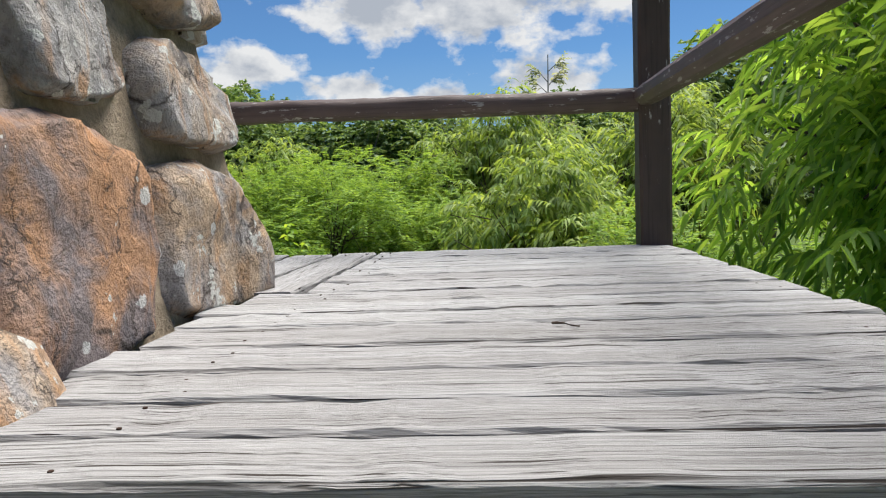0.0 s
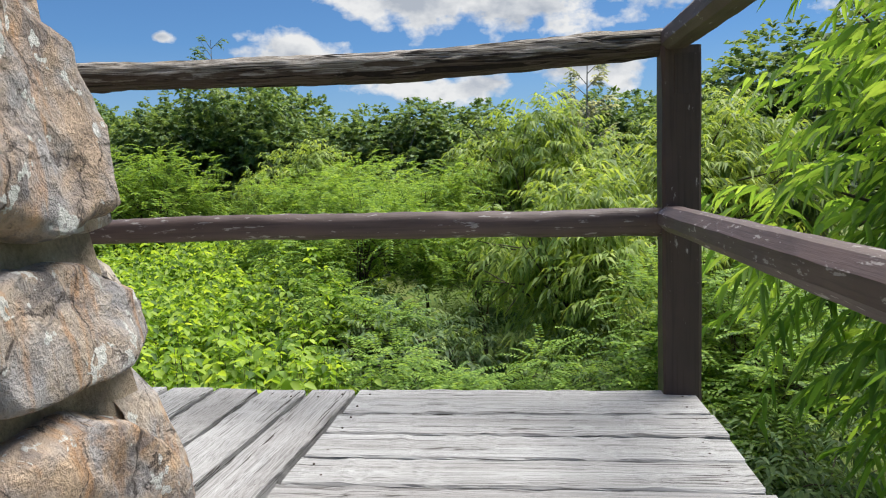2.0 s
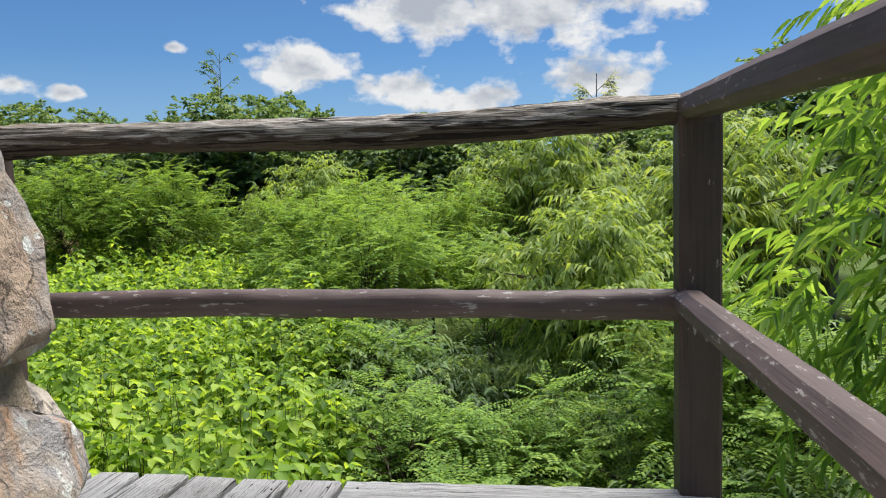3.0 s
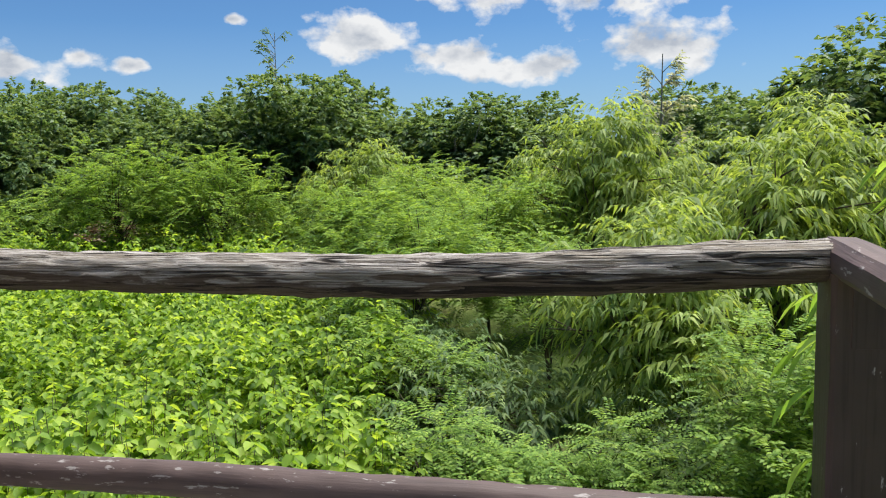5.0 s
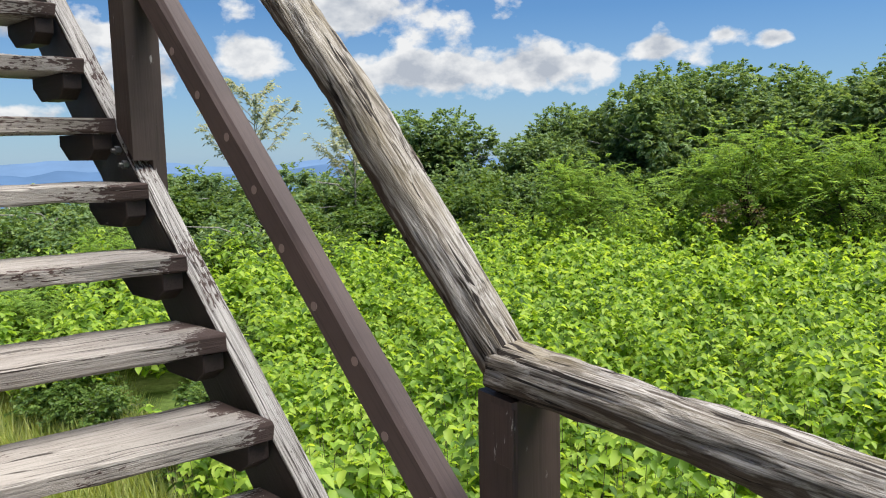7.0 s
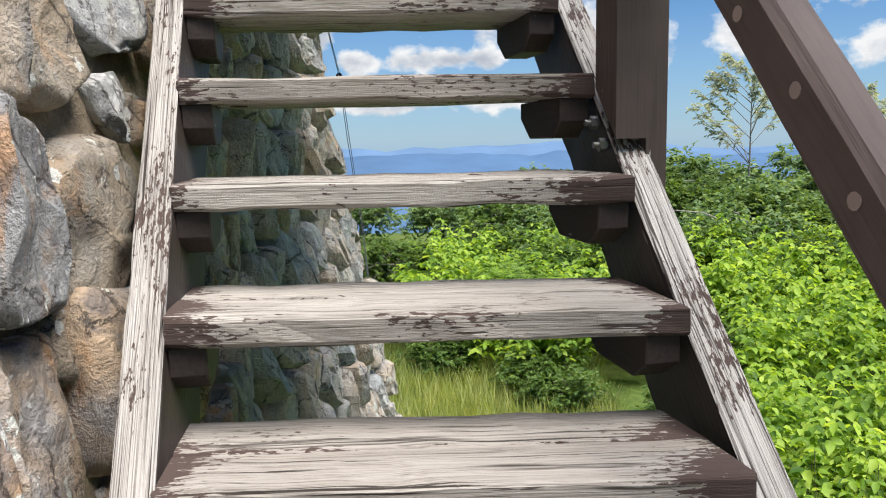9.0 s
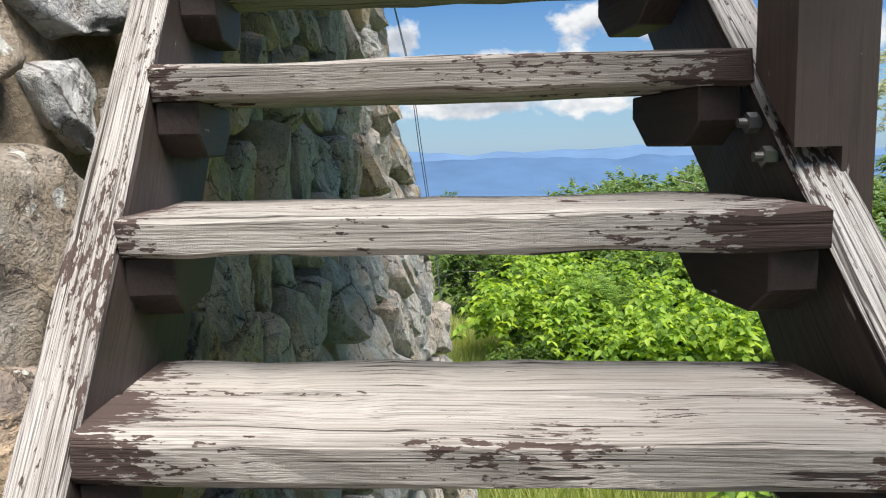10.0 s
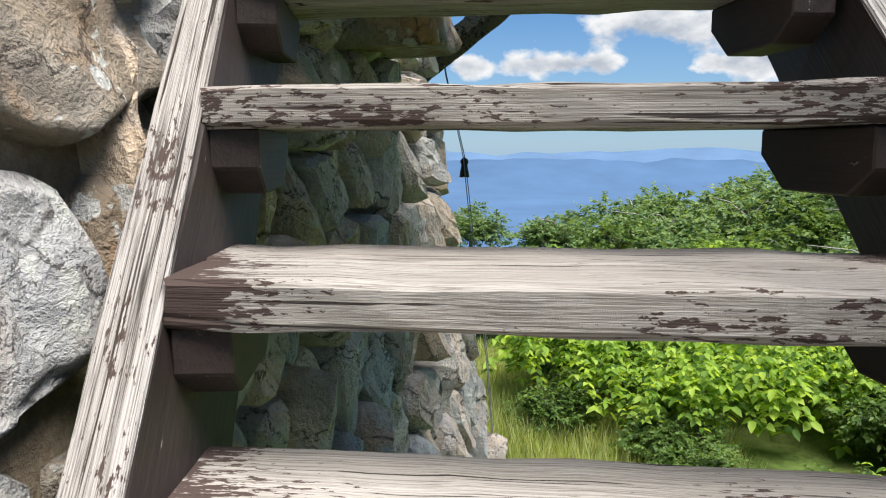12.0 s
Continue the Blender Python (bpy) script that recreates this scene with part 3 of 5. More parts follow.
def make_deck():
    deck = tagged(empty("floor", (0, 0, 0)), "landing of weathered grey wooden deck planks", "deck", kind="structure")
    rnd = random.Random(4)
    for i, (y1, y0) in enumerate(zip(DECK_JOINTS, DECK_JOINTS[1:])):
        left = SEAM - 0.012 * (2.755 - y1) if y1 > 1.70 else -0.70 + rnd.uniform(-0.03, 0.02)
        plank((left + 0.003, (y0 + y1) / 2, -0.02 + rnd.uniform(-0.0015, 0.0015)), (0.437 + rnd.uniform(-0.014, 0.012), (y0 + y1) / 2 + rnd.uniform(-0.003, 0.003), -0.02 + rnd.uniform(-0.0015, 0.0015)), y1 - y0 - 0.013, 0.045, deck, 20 + i)
    x = SEAM - 0.004
    for i in range(8):
        w = 0.153 + rnd.uniform(-0.006, 0.006)
        plank((x - w / 2 - 0.03, 1.705 + rnd.uniform(-0.004, 0.006), -0.02), (x - w / 2, 2.752 + rnd.uniform(-0.012, 0.006), -0.02 + rnd.uniform(-0.003, 0.003)), w - 0.019, 0.045, deck, 60 + i)
        x -= w
    for i, (a, b) in enumerate((((-1.78, 2.70, -0.12), (0.42, 2.70, -0.12)), ((-1.78, 1.80, -0.12), (0.42, 1.80, -0.12)), ((-0.66, 0.62, -0.12), (0.42, 0.62, -0.12)))):
        timber("joist", a, b, 0.05, 0.155, M_PAINT, deck, "dark brown painted joist")
    for i, xx in enumerate((-0.55, 0.38)):
        timber("joist", (xx, 0.65, -0.12), (xx, 2.67, -0.12), 0.05, 0.155, M_PAINT, deck, "dark brown painted joist")
    for x, y in ((0.385, 2.70), (0.385, 0.62), (-1.70, 2.70), (-1.70, 1.80)):
        timber("support_post", (x, y, -2.6), (x, y, -0.20), 0.13, 0.13, M_PAINT, deck, "dark brown painted post")


make_deck()


def make_nails():
    """Rusty nail heads near the ends of the deck planks."""
    deck = [o for o in bpy.data.objects if o.name == "floor"][0]
    rnd = random.Random(12)
    bm = bmesh.new()
    bmesh.ops.create_cone(bm, cap_ends=True, segments=8, radius1=0.0030, radius2=0.0026, depth=0.003)
    first = part("nail", bm, M_RUST, deck, "rusty nail head")
    spots = []
    for y1, y0 in zip(DECK_JOINTS, DECK_JOINTS[1:]):
        for x in (0.38, -0.52):
            spots += [(x + rnd.uniform(-0.02, 0.02), y0 + (y1 - y0) * f + rnd.uniform(-0.01, 0.01)) for f in (0.27, 0.73)]
    for i in range(6):
        for y in (2.68, 1.78):
            spots += [(SEAM - 0.153 * (i + f), y + rnd.uniform(-0.02, 0.02)) for f in (0.28, 0.72)]
    for k, (x, y) in enumerate(spots):
        ob = first if k == 0 else new("nail", first.data)
        ob.parent = deck
        ob.location = (x, y, 0.0015)


M_RUST = Mat("rust", 0.9, 0.2)
M_RUST.color((0.045, 0.026, 0.018))
M_RUST = M_RUST.m
make_nails()


def make_twig():
    t = tagged(empty("twig", (-0.058, 1.204, 0.002)), "short broken twig lying on the deck planks", "twig")
    v, f = tube([(-0.016, 0.018, 0.003), (0.0, 0.004, 0.005), (0.012, -0.008, 0.003), (0.022, -0.02, 0.004)], 0.0022, 0.0012, 6)
    link_mesh("stem", v, f, B_BROWN, t, smooth=True)
    v, f = tube([(0.0, 0.004, 0.005), (-0.012, 0.006, 0.007)], 0.0014, 0.0008, 5)
    link_mesh("side_shoot", v, f, B_BROWN, t, smooth=True)


make_twig()


def make_lower_steps():
    st = tagged(empty("lower_staircase", (0, 0.5, -1.0)), "steep wooden steps climbing to the landing", "staircase")
    for i in range(1, 13):
        y, z = 0.575 - 0.16 * i, -0.19 * i
        ob = timber("tread", (-0.55, y + 0.10, z - 0.02 + 1.0 - 0), (0.30, y + 0.10, z - 0.02 + 1.0), 0.25, 0.04, M_DECK, st, bevel=0.006, seed=i)
        ob.matrix_basis.translation = Vector((-0.55, y + 0.10 - 0.5, z - 0.02 + 1.0))
    for x in (-0.60, 0.345):
        ob = timber("stringer", (x, 0.56, -0.16), (x, -1.36, -2.44), 0.06, 0.24, M_PAINT, st, "dark brown painted stringer")
        ob.matrix_basis.translation -= Vector((0, 0.5, -1.0))


make_lower_steps()


# ---- landing railing ----
def square_post(x, y, z0, z1, w, parent, seed, label=""):
    ob = part("post", beam(z1 - z0, w, w, bevel=0.008, cuts=8, wobble=0.001, wear=0.0015, seed=seed), M_PAINT, parent, label)
    ob.matrix_basis = pose(x, y, z0, 0, -90, 0)
    return ob


KNEE = (-1.665, 2.752, 0.985)


def make_railing():
    r = tagged(empty("railing", (0, 0, 0)), "landing railing of brown painted posts and a rough log top rail", "railing")
    square_post(0.39, 2.752, -0.30, 0.99, 0.108, r, 1)
    square_post(-1.645, 2.765, -0.30, 0.945, 0.115, r, 2)
    square_post(0.39, 0.56, -0.30, 0.93, 0.108, r, 3)
    for x, y, z, w in ((0.405, 2.702, 0.915, 0.072), (-1.622, 2.711, 0.875, 0.066)):     # thin packing blocks let into the posts under the rail
        ob = part("packing_block", beam(0.11, w, 0.012, bevel=0.002, wear=0.001, seed=3), M_PAINT, r, "small brown packing block under the rail")
        ob.matrix_basis = pose(x, y, z - 0.055, 0, -90, 0) @ pose(0, 0, 0, 90, 0, 0)
    top = [KNEE, (-1.43, 2.75, 0.992), (-1.0, 2.752, 0.985), (-0.45, 2.75, 0.976), (-0.05, 2.75, 0.990), (0.20, 2.75, 1.004), (0.345, 2.75, 1.010)]
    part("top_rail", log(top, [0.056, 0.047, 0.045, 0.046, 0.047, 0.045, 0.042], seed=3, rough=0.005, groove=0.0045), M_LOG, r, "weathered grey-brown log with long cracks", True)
    mid = [(-1.60, 2.75, 0.508), (-1.0, 2.752, 0.512), (-0.4, 2.75, 0.506), (0.345, 2.75, 0.500)]
    part("mid_rail", log(mid, [0.040, 0.041, 0.040, 0.041], seed=9, sides=14, groove=0.002, rough=0.003), M_PAINT_RAIL, r, "round rail in worn dark brown paint", True)
    timber("side_top_rail", (0.375, 2.79, 1.018), (0.375, 0.50, 0.935), 0.080, 0.066, M_PAINT_RAIL, r, "square rail in dark brown paint", bevel=0.016, cuts=24, wear=0.0012, seed=5)
    timber("side_mid_rail", (0.362, 2.72, 0.512), (0.362, 0.50, 0.512), 0.078, 0.068, M_PAINT_RAIL, r, "chamfered rail in worn brown paint", bevel=0.02, cuts=24, wear=0.0012, seed=6)


make_railing()

# ---- upper staircase ----
STEP = Vector((-0.1776, -0.0404, 0.1845))
FRONT_R, FRONT_L = Vector((-2.5916, 2.4275, 1.1332)), Vector((-2.5556, 1.6538, 1.1332))
FLAT = Vector((STEP.x, STEP.y, 0)).normalized()


def make_staircase():
    st = tagged(empty("staircase", (-2.2, 2.1, 0)), "steep open wooden staircase of weathered treads beside the stone tower", "staircase")
    o = Vector((-2.2, 2.1, 0))
    depth, thick = 0.262, 0.046
    for k in range(-5, 9):
        fr, fl = FRONT_R + STEP * k - o, FRONT_L + STEP * k - o
        for j, (s, wd) in enumerate(((0.25, depth * 0.5 - 0.0015), (0.75, depth * 0.5 - 0.0015))):
            c = FLAT * depth * s + Vector((0, 0, -thick / 2))
            a, b = fr + c, fl + c
            d = (b - a).normalized()
            bm = beam((b - a).length - 0.006, wd, thick, bevel=0.006, cuts=10, wobble=0.0012, wear=0.0022, seed=200 + k * 2 + j)
            skew = FLAT.dot(d) / FLAT.dot(Vector((0, 0, 1)).cross(d))
            for v in bm.verts:
                v.co.x += v.co.y * skew
            ob = part("tread", bm, M_STAIR_TREAD, st)
            ob.matrix_basis = along(a + d * 0.003, b)[0]
        for end, sgn in ((fr, 1), (fl, -1)):
            side = (FRONT_L - FRONT_R).normalized() * sgn
            a = end + side * 0.034 + FLAT * 0.012 + Vector((0, 0, -thick - 0.034))
            bm = bmesh.new()
            prof = [(0, 0.034), (0, -0.012), (0.045, -0.042), (0.185, -0.042), (0.245, 0.0), (0.245, 0.034)]
            lo = [bm.verts.new((px, -0.028, pz)) for px, pz in prof]
            hi = [bm.verts.new((px, 0.028, pz)) for px, pz in prof]
            bm.faces.new(lo)
            bm.faces.new(hi[::-1])
            for q in range(6):
                bm.faces.new((lo[q], hi[q], hi[(q + 1) % 6], lo[(q + 1) % 6]))
            bmesh.ops.recalc_face_normals(bm, faces=bm.faces)
            bmesh.ops.bevel(bm, geom=bm.edges[:], offset=0.0025, segments=1, affect="EDGES")
            ob = part("cleat", bm, M_PAINT_SHADED, st, "brown block under the tread, shade painted into its colour")
            ob.matrix_basis = along(a, a + FLAT)[0]
    up = STEP.cross((FRONT_L - FRONT_R)).normalized()
    if up.z < 0:
        up = -up
    for base, sgn, w, drop in ((FRONT_R, -1, 0.054, 0.166), (FRONT_L, 1, 0.052, 0.138)):
        side = (FRONT_L - FRONT_R).normalized() * sgn
        a = base + STEP * -5.75 + side * (w / 2 + 0.001) - o - up * drop
        b = base + STEP * 8.6 + side * (w / 2 + 0.001) - o - up * drop
        m, n = along(a, b, up)
        # the darkened brown here carries the shade of the inner face
        ob = part("stringer", beam(n, w, 0.235, bevel=0.008, cuts=40, wobble=0.0008, wear=0.002, seed=31), M_PAINT_SHADED, st, "dark brown painted stringer")
        ob.matrix_basis = m
        ca, cb = a + up * 0.121, b + up * 0.121
        m, n = along(ca, cb, up)
        ob = part("stringer_edge", beam(n, w + 0.003, 0.008, bevel=0.003, cuts=40, wear=0.0014, seed=32), M_STRING, st, "bare weathered top edge of the stringer")
        ob.matrix_basis = m
    # bolts through the stringer by the handrail post
    for q in (Vector((-2.940, 2.344, 1.408)), Vector((-2.899, 2.353, 1.367))):
        bm = bmesh.new()
        bmesh.ops.create_cone(bm, cap_ends=True, segments=6, radius1=0.013, radius2=0.013, depth=0.014)
        bmesh.ops.create_cone(bm, cap_ends=True, segments=10, radius1=0.006, radius2=0.006, depth=0.035)
        ob = part("bolt", bm, M_STEEL, st, "galvanised hexagon bolt")
        ob.matrix_basis = Matrix.Translation(q - o) @ pose(0, 0, 0, 90, 0, 10)


M_STAIR_TREAD = weathered("stair_tread_wood", (0.46, 0.435, 0.405), (0.395, 0.368, 0.34), (0.225, 0.20, 0.18), BROWN, 0.685, 0.695, span=0.77)
make_staircase()


def make_stair_rail():
    r = tagged(empty("stair_railing", (-2.3, 2.6, 1.0)), "sloping stair railing of split grey log and brown squared rail", "railing")
    o = Vector((-2.3, 2.6, 1.0))
    pts = [Vector((-1.655, 2.752, 0.985)), Vector((-1.765, 2.729, 1.128)), Vector((-1.91, 2.696, 1.297)), Vector((-2.075, 2.66, 1.512)), Vector((-2.30, 2.608, 1.746)), Vector((-2.9, 2.47, 2.42)), Vector((-3.9, 2.25, 3.5))]
    fm, _ = along(pts[0], pts[-1])
    inv = fm.inverted()
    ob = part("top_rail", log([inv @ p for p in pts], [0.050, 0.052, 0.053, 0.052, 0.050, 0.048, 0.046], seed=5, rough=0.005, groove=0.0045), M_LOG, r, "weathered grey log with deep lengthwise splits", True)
    ob.matrix_basis = Matrix.Translation(-o) @ fm
    a, b = Vector((-1.70, 2.70, 0.60)), Vector((-2.79, 2.446, 1.813))
    dd = (b - a)
    timber("mid_rail", a - dd * 0.02 - o, b + dd * 0.9 - o, 0.07, 0.088, M_PAINT_STAIR, r, "squared brown painted rail with filled nail holes", bevel=0.012, cuts=30, wear=0.001, seed=8)
    # the post is notched over the stringer: its outer part runs down beside it, its inner part ends on the slope
    bm = bmesh.new()
    slope, wide, deep = 1.02, 0.097, 0.091
    for y0, y1, low, tilt in ((0.0, 0.0575, 1.378, slope), (0.0575, wide, 1.14, 0.0)):
        lo = [bm.verts.new((px, py, low + px * tilt)) for px, py in ((0, y0), (deep, y0), (deep, y1), (0, y1))]
        hi = [bm.verts.new((px, py, 3.3)) for px, py in ((0, y0), (deep, y0), (deep, y1), (0, y1))]
        bm.faces.new(lo[::-1])
        bm.faces.new(hi)
        for q in range(4):
            bm.faces.new((lo[q], lo[(q + 1) % 4], hi[(q + 1) % 4], hi[q]))
    bmesh.ops.recalc_face_normals(bm, faces=bm.faces)
    ob = part("post", bm, M_POST_DARK, r, "dark brown painted post notched over the stringer")
    ob.matrix_basis = Matrix.Translation(Vector((-2.845, 2.366, 0)) - o) @ Matrix(((FLAT.x, FLAT.y, 0), (FLAT.y, -FLAT.x, 0), (0, 0, 1))).to_4x4()
    for i in range(9):                              # pale filled holes on the squared rail
        f = 0.08 + 0.1 * i
        bm = bmesh.new()
        bmesh.ops.create_cone(bm, cap_ends=True, segments=10, radius1=0.011, radius2=0.009, depth=0.003)
        p = a.lerp(b, f)
        m, n = along(a, b)
        q = part("nail_plug", bm, M_PLUG, r, "pale filler over a nail head")
        q.matrix_basis = Matrix.Translation(p - o) @ m.to_3x3().to_4x4() @ Matrix.Translation((0, 0.0356, random.Random(i).uniform(-0.02, 0.02))) @ pose(0, 0, 0, 90, 0, 0)


M_PLUG = Mat("pale_filler", 0.9, 0.1)
M_PLUG.color((0.38, 0.29, 0.26))
M_PLUG = M_PLUG.m
make_stair_rail()


def make_upper_landing():
    u = tagged(empty("upper_landing", (-4.6, 1.9, 2.95)), "upper wooden landing carried on a log brace at the tower", "landing")
    for i in range(9):
        timber("plank", (-0.05 - 0.15 * i, -0.65, 0), (-0.05 - 0.15 * i, 0.62, 0), 0.14, 0.04, M_DECK, u, seed=400 + i)
    timber("joist", (-1.35, 0.5, -0.10), (0.05, 0.5, -0.10), 0.06, 0.15, M_PAINT, u, "dark brown painted joist")
    timber("joist", (-1.35, -0.45, -0.10), (0.05, -0.45, -0.10), 0.06, 0.15, M_PAINT, u, "dark brown painted joist")
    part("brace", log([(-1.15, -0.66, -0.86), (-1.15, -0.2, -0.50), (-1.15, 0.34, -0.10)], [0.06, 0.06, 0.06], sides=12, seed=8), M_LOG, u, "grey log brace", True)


make_upper_landing()


def make_cable():
    c = tagged(empty("cable", (-5.75, 1.455, 1.7)), "thin grey cable hanging down the tower's corner with a black clip", "cable")
    for k, dx in enumerate((0.0, 0.05)):
        pts = [(0.0 + dx * 0.3, -0.12, 0.75), (dx * 0.5, -0.07, 0.40), (dx, 0.01, 0.05), (dx * 1.6, 0.05, -0.3), (dx, 0.11, -0.8), (0, 0.2, -2.0)]
        v, f = tube(pts, 0.002, 0.002, 6)
        link_mesh("wire", v, f, M_WIRE, c, smooth=True)
    bm = bmesh.new()
    bmesh.ops.create_cone(bm, cap_ends=True, segments=10, radius1=0.022, radius2=0.012, depth=0.06)
    bmesh.ops.create_uvsphere(bm, u_segments=10, v_segments=6, radius=0.018, matrix=Matrix.Translation((0, 0, 0.035)))
    part("clip", bm, M_BLACK, c, "black insulator clip", True).location = (0.02, 0.01, 0.0)


M_WIRE = Mat("grey_wire", 0.6, 0.3)
M_WIRE.color((0.22, 0.22, 0.23))
M_WIRE = M_WIRE.m
make_cable()


# ---- plants ----
def unit(v):
    return v / np.maximum(np.linalg.norm(v, axis=1, keepdims=True), 1e-6)


def leaves(base, way, up, length, width, broad=0.42, droop=0.25, fold=0.18, plain=False):
    """Verts and quads of many folded leaves: six corners each, bent down towards the tip."""
    n = len(base)
    way = unit(way)
    side = unit(np.cross(way, up))
    nrm = np.cross(side, way)
    length, width = np.broadcast_to(length, n)[:, None], np.broadcast_to(width, n)[:, None]

    def at(f, s, lift):
        return base + way * length * f + side * width * s + nrm * (width * fold * lift) - np.array([0, 0, 1.0]) * length * droop * f * f
    if plain:
        v = np.stack([at(0, 0, 0), at(broad, -0.5, 1), at(1, 0, 0), at(broad, 0.5, 1)], 1).reshape(-1, 3)
        return v, np.arange(n)[:, None] * 4 + np.array([[0, 3, 2, 1]])
    v = np.stack([at(0, 0, 0), at(broad * 0.6, -0.46, 1), at(broad * 1.5, -0.42, 1), at(1, 0, 0), at(broad * 1.5, 0.42, 1), at(broad * 0.6, 0.46, 1)], 1).reshape(-1, 3)
    i = np.arange(n)[:, None] * 6
    f = np.concatenate([i + np.array([[0, 3, 2, 1]]), i + np.array([[0, 5, 4, 3]])], 0)
    return v, f


def foliage(name, chunks, mat, parent=None, label=""):
    vs = np.concatenate([c[0] for c in chunks])
    fs, o = [], 0
    for v, f in chunks:
        fs.append(f + o)
        o += len(v)
    fs = np.concatenate(fs)
    me = bpy.data.meshes.new(name)
    me.vertices.add(len(vs))
    me.vertices.foreach_set("co", vs.astype(np.float32).ravel())
    me.loops.add(fs.size)
    me.loops.foreach_set("vertex_index", fs.astype(np.int32).ravel())
    me.polygons.add(len(fs))
    me.polygons.foreach_set("loop_start", np.arange(0, fs.size, 4, dtype=np.int32))
    me.polygons.foreach_set("loop_total", np.full(len(fs), 4, dtype=np.int32))
    me.update(calc_edges=True)
    me.materials.append(mat)
    ob = new(name, me)
    ob.parent = parent
    if label:
        ob["label"] = label
    return ob


def crown_points(rng, n, rx, ry, rz, lumps=7, hollow=0.45, size=(0.32, 0.58)):
    """Points in an uneven crown made of several overlapping lumps, mostly near its skin."""
    c = rng.normal(size=(lumps, 3))
    c = unit(c) * rng.uniform(0.25, 0.98 - size[0], (lumps, 1))
    c[:, 2] = c[:, 2] * 0.9
    r = rng.uniform(*size, lumps)
    k = rng.integers(0, lumps, n)
    d = unit(rng.normal(size=(n, 3)))
    p = c[k] + d * (r[k] * (hollow + (1 - hollow) * rng.random(n) ** 0.5))[:, None]
    return p * np.array([rx, ry, rz]), d


def sprays(rng, start, out, per, length, leaf_len, leaf_w, droop=0.5, spread=0.9, leaf_droop=0.35, broad=0.35, plain=False):
    """Twigs from start along out that arch down, with leaves set along both sides."""
    n = len(start)
    t = (np.arange(per) + 0.5) / per
    ln = length * rng.uniform(0.6, 1.25, n)
    pos = start[:, None] + out[:, None] * (ln[:, None] * t)[..., None]
    pos[..., 2] -= droop * ln[:, None] * t ** 2
    tan = np.repeat(out[:, None], per, 1).copy()
    tan[..., 2] -= 2 * droop * t
    sd = np.cross(out, [0, 0, 1.0])
    sd = unit(sd + 1e-4)
    sgn = np.where(np.arange(per) % 2, 1.0, -1.0)
    way = tan + sd[:, None] * (sgn * spread)[None, :, None] + rng.normal(size=(n, per, 3)) * 0.28
    up = np.zeros((n * per, 3))
    up[:, 2] = 1
    up += rng.normal(size=up.shape) * 0.45
    m = n * per
    return leaves(pos.reshape(-1, 3), way.reshape(-1, 3), up, leaf_len * rng.uniform(0.65, 1.2, m), leaf_w * rng.uniform(0.75, 1.2, m), broad, leaf_droop, plain=plain)


def fronds(rng, start, out, pairs, length, leaf_len, leaf_w, droop=0.3):
    """Feathery leaves: a stalk with pairs of small leaflets standing out flat on both sides."""
    chunks = []
    sd = unit(np.cross(out, [0, 0, 1.0]) + 1e-4)
    ln = length * rng.uniform(0.7, 1.2, len(start))
    for j in range(pairs):
        t = (j + 0.7) / pairs
        pos = start + out * (ln * t)[:, None]
        pos[:, 2] -= droop * ln * t * t
        for s in (-1, 1):
            way = sd * s + out * 0.35
            way[:, 2] -= 0.12
            up = np.zeros_like(way)
            up[:, 2] = 1
            up += rng.normal(size=up.shape) * 0.2
            chunks.append(leaves(pos, way, up, leaf_len * (1.1 - 0.4 * abs(t - 0.45)), leaf_w, 0.5, 0.1, plain=True))
    v = np.concatenate([c[0] for c in chunks])
    o, fs = 0, []
    for c in chunks:
        fs.append(c[1] + o)
        o += len(c[0])
    return v, np.concatenate(fs)


def limbs(rng, height, rx, ry, crown_z, rz, trunk_r, n=9, stems=1):
    """Trunk and limbs as tapered tubes."""
    parts = []
    for s in range(stems):
        a = rng.uniform(0, 2 * math.pi)
        lean = np.array([math.cos(a), math.sin(a)]) * (0.35 * rx if stems > 1 else 0.08 * rx)
        pts = [(lean[0] * f * f + 0.05 * rng.normal() * f, lean[1] * f * f + 0.05 * rng.normal() * f, f * height) for f in (0, 0.25, 0.5, 0.75, 0.95)]
        parts.append(tube(pts, trunk_r, trunk_r * 0.25, 7))
        for i in range(n):
            f = rng.uniform(0.35, 0.85)
            b = np.array([lean[0] * f * f, lean[1] * f * f, f * height])
            d = unit(rng.normal(size=(1, 3)))[0]
            e = np.array([d[0] * rx * 0.75, d[1] * ry * 0.75, crown_z + d[2] * rz * 0.6])
            mid = (b + e) / 2 + np.array([0, 0, 0.1 * rz])
            parts.append(tube([tuple(b), tuple(mid), tuple(e)], trunk_r * 0.42, trunk_r * 0.1, 5))
    return join(parts)


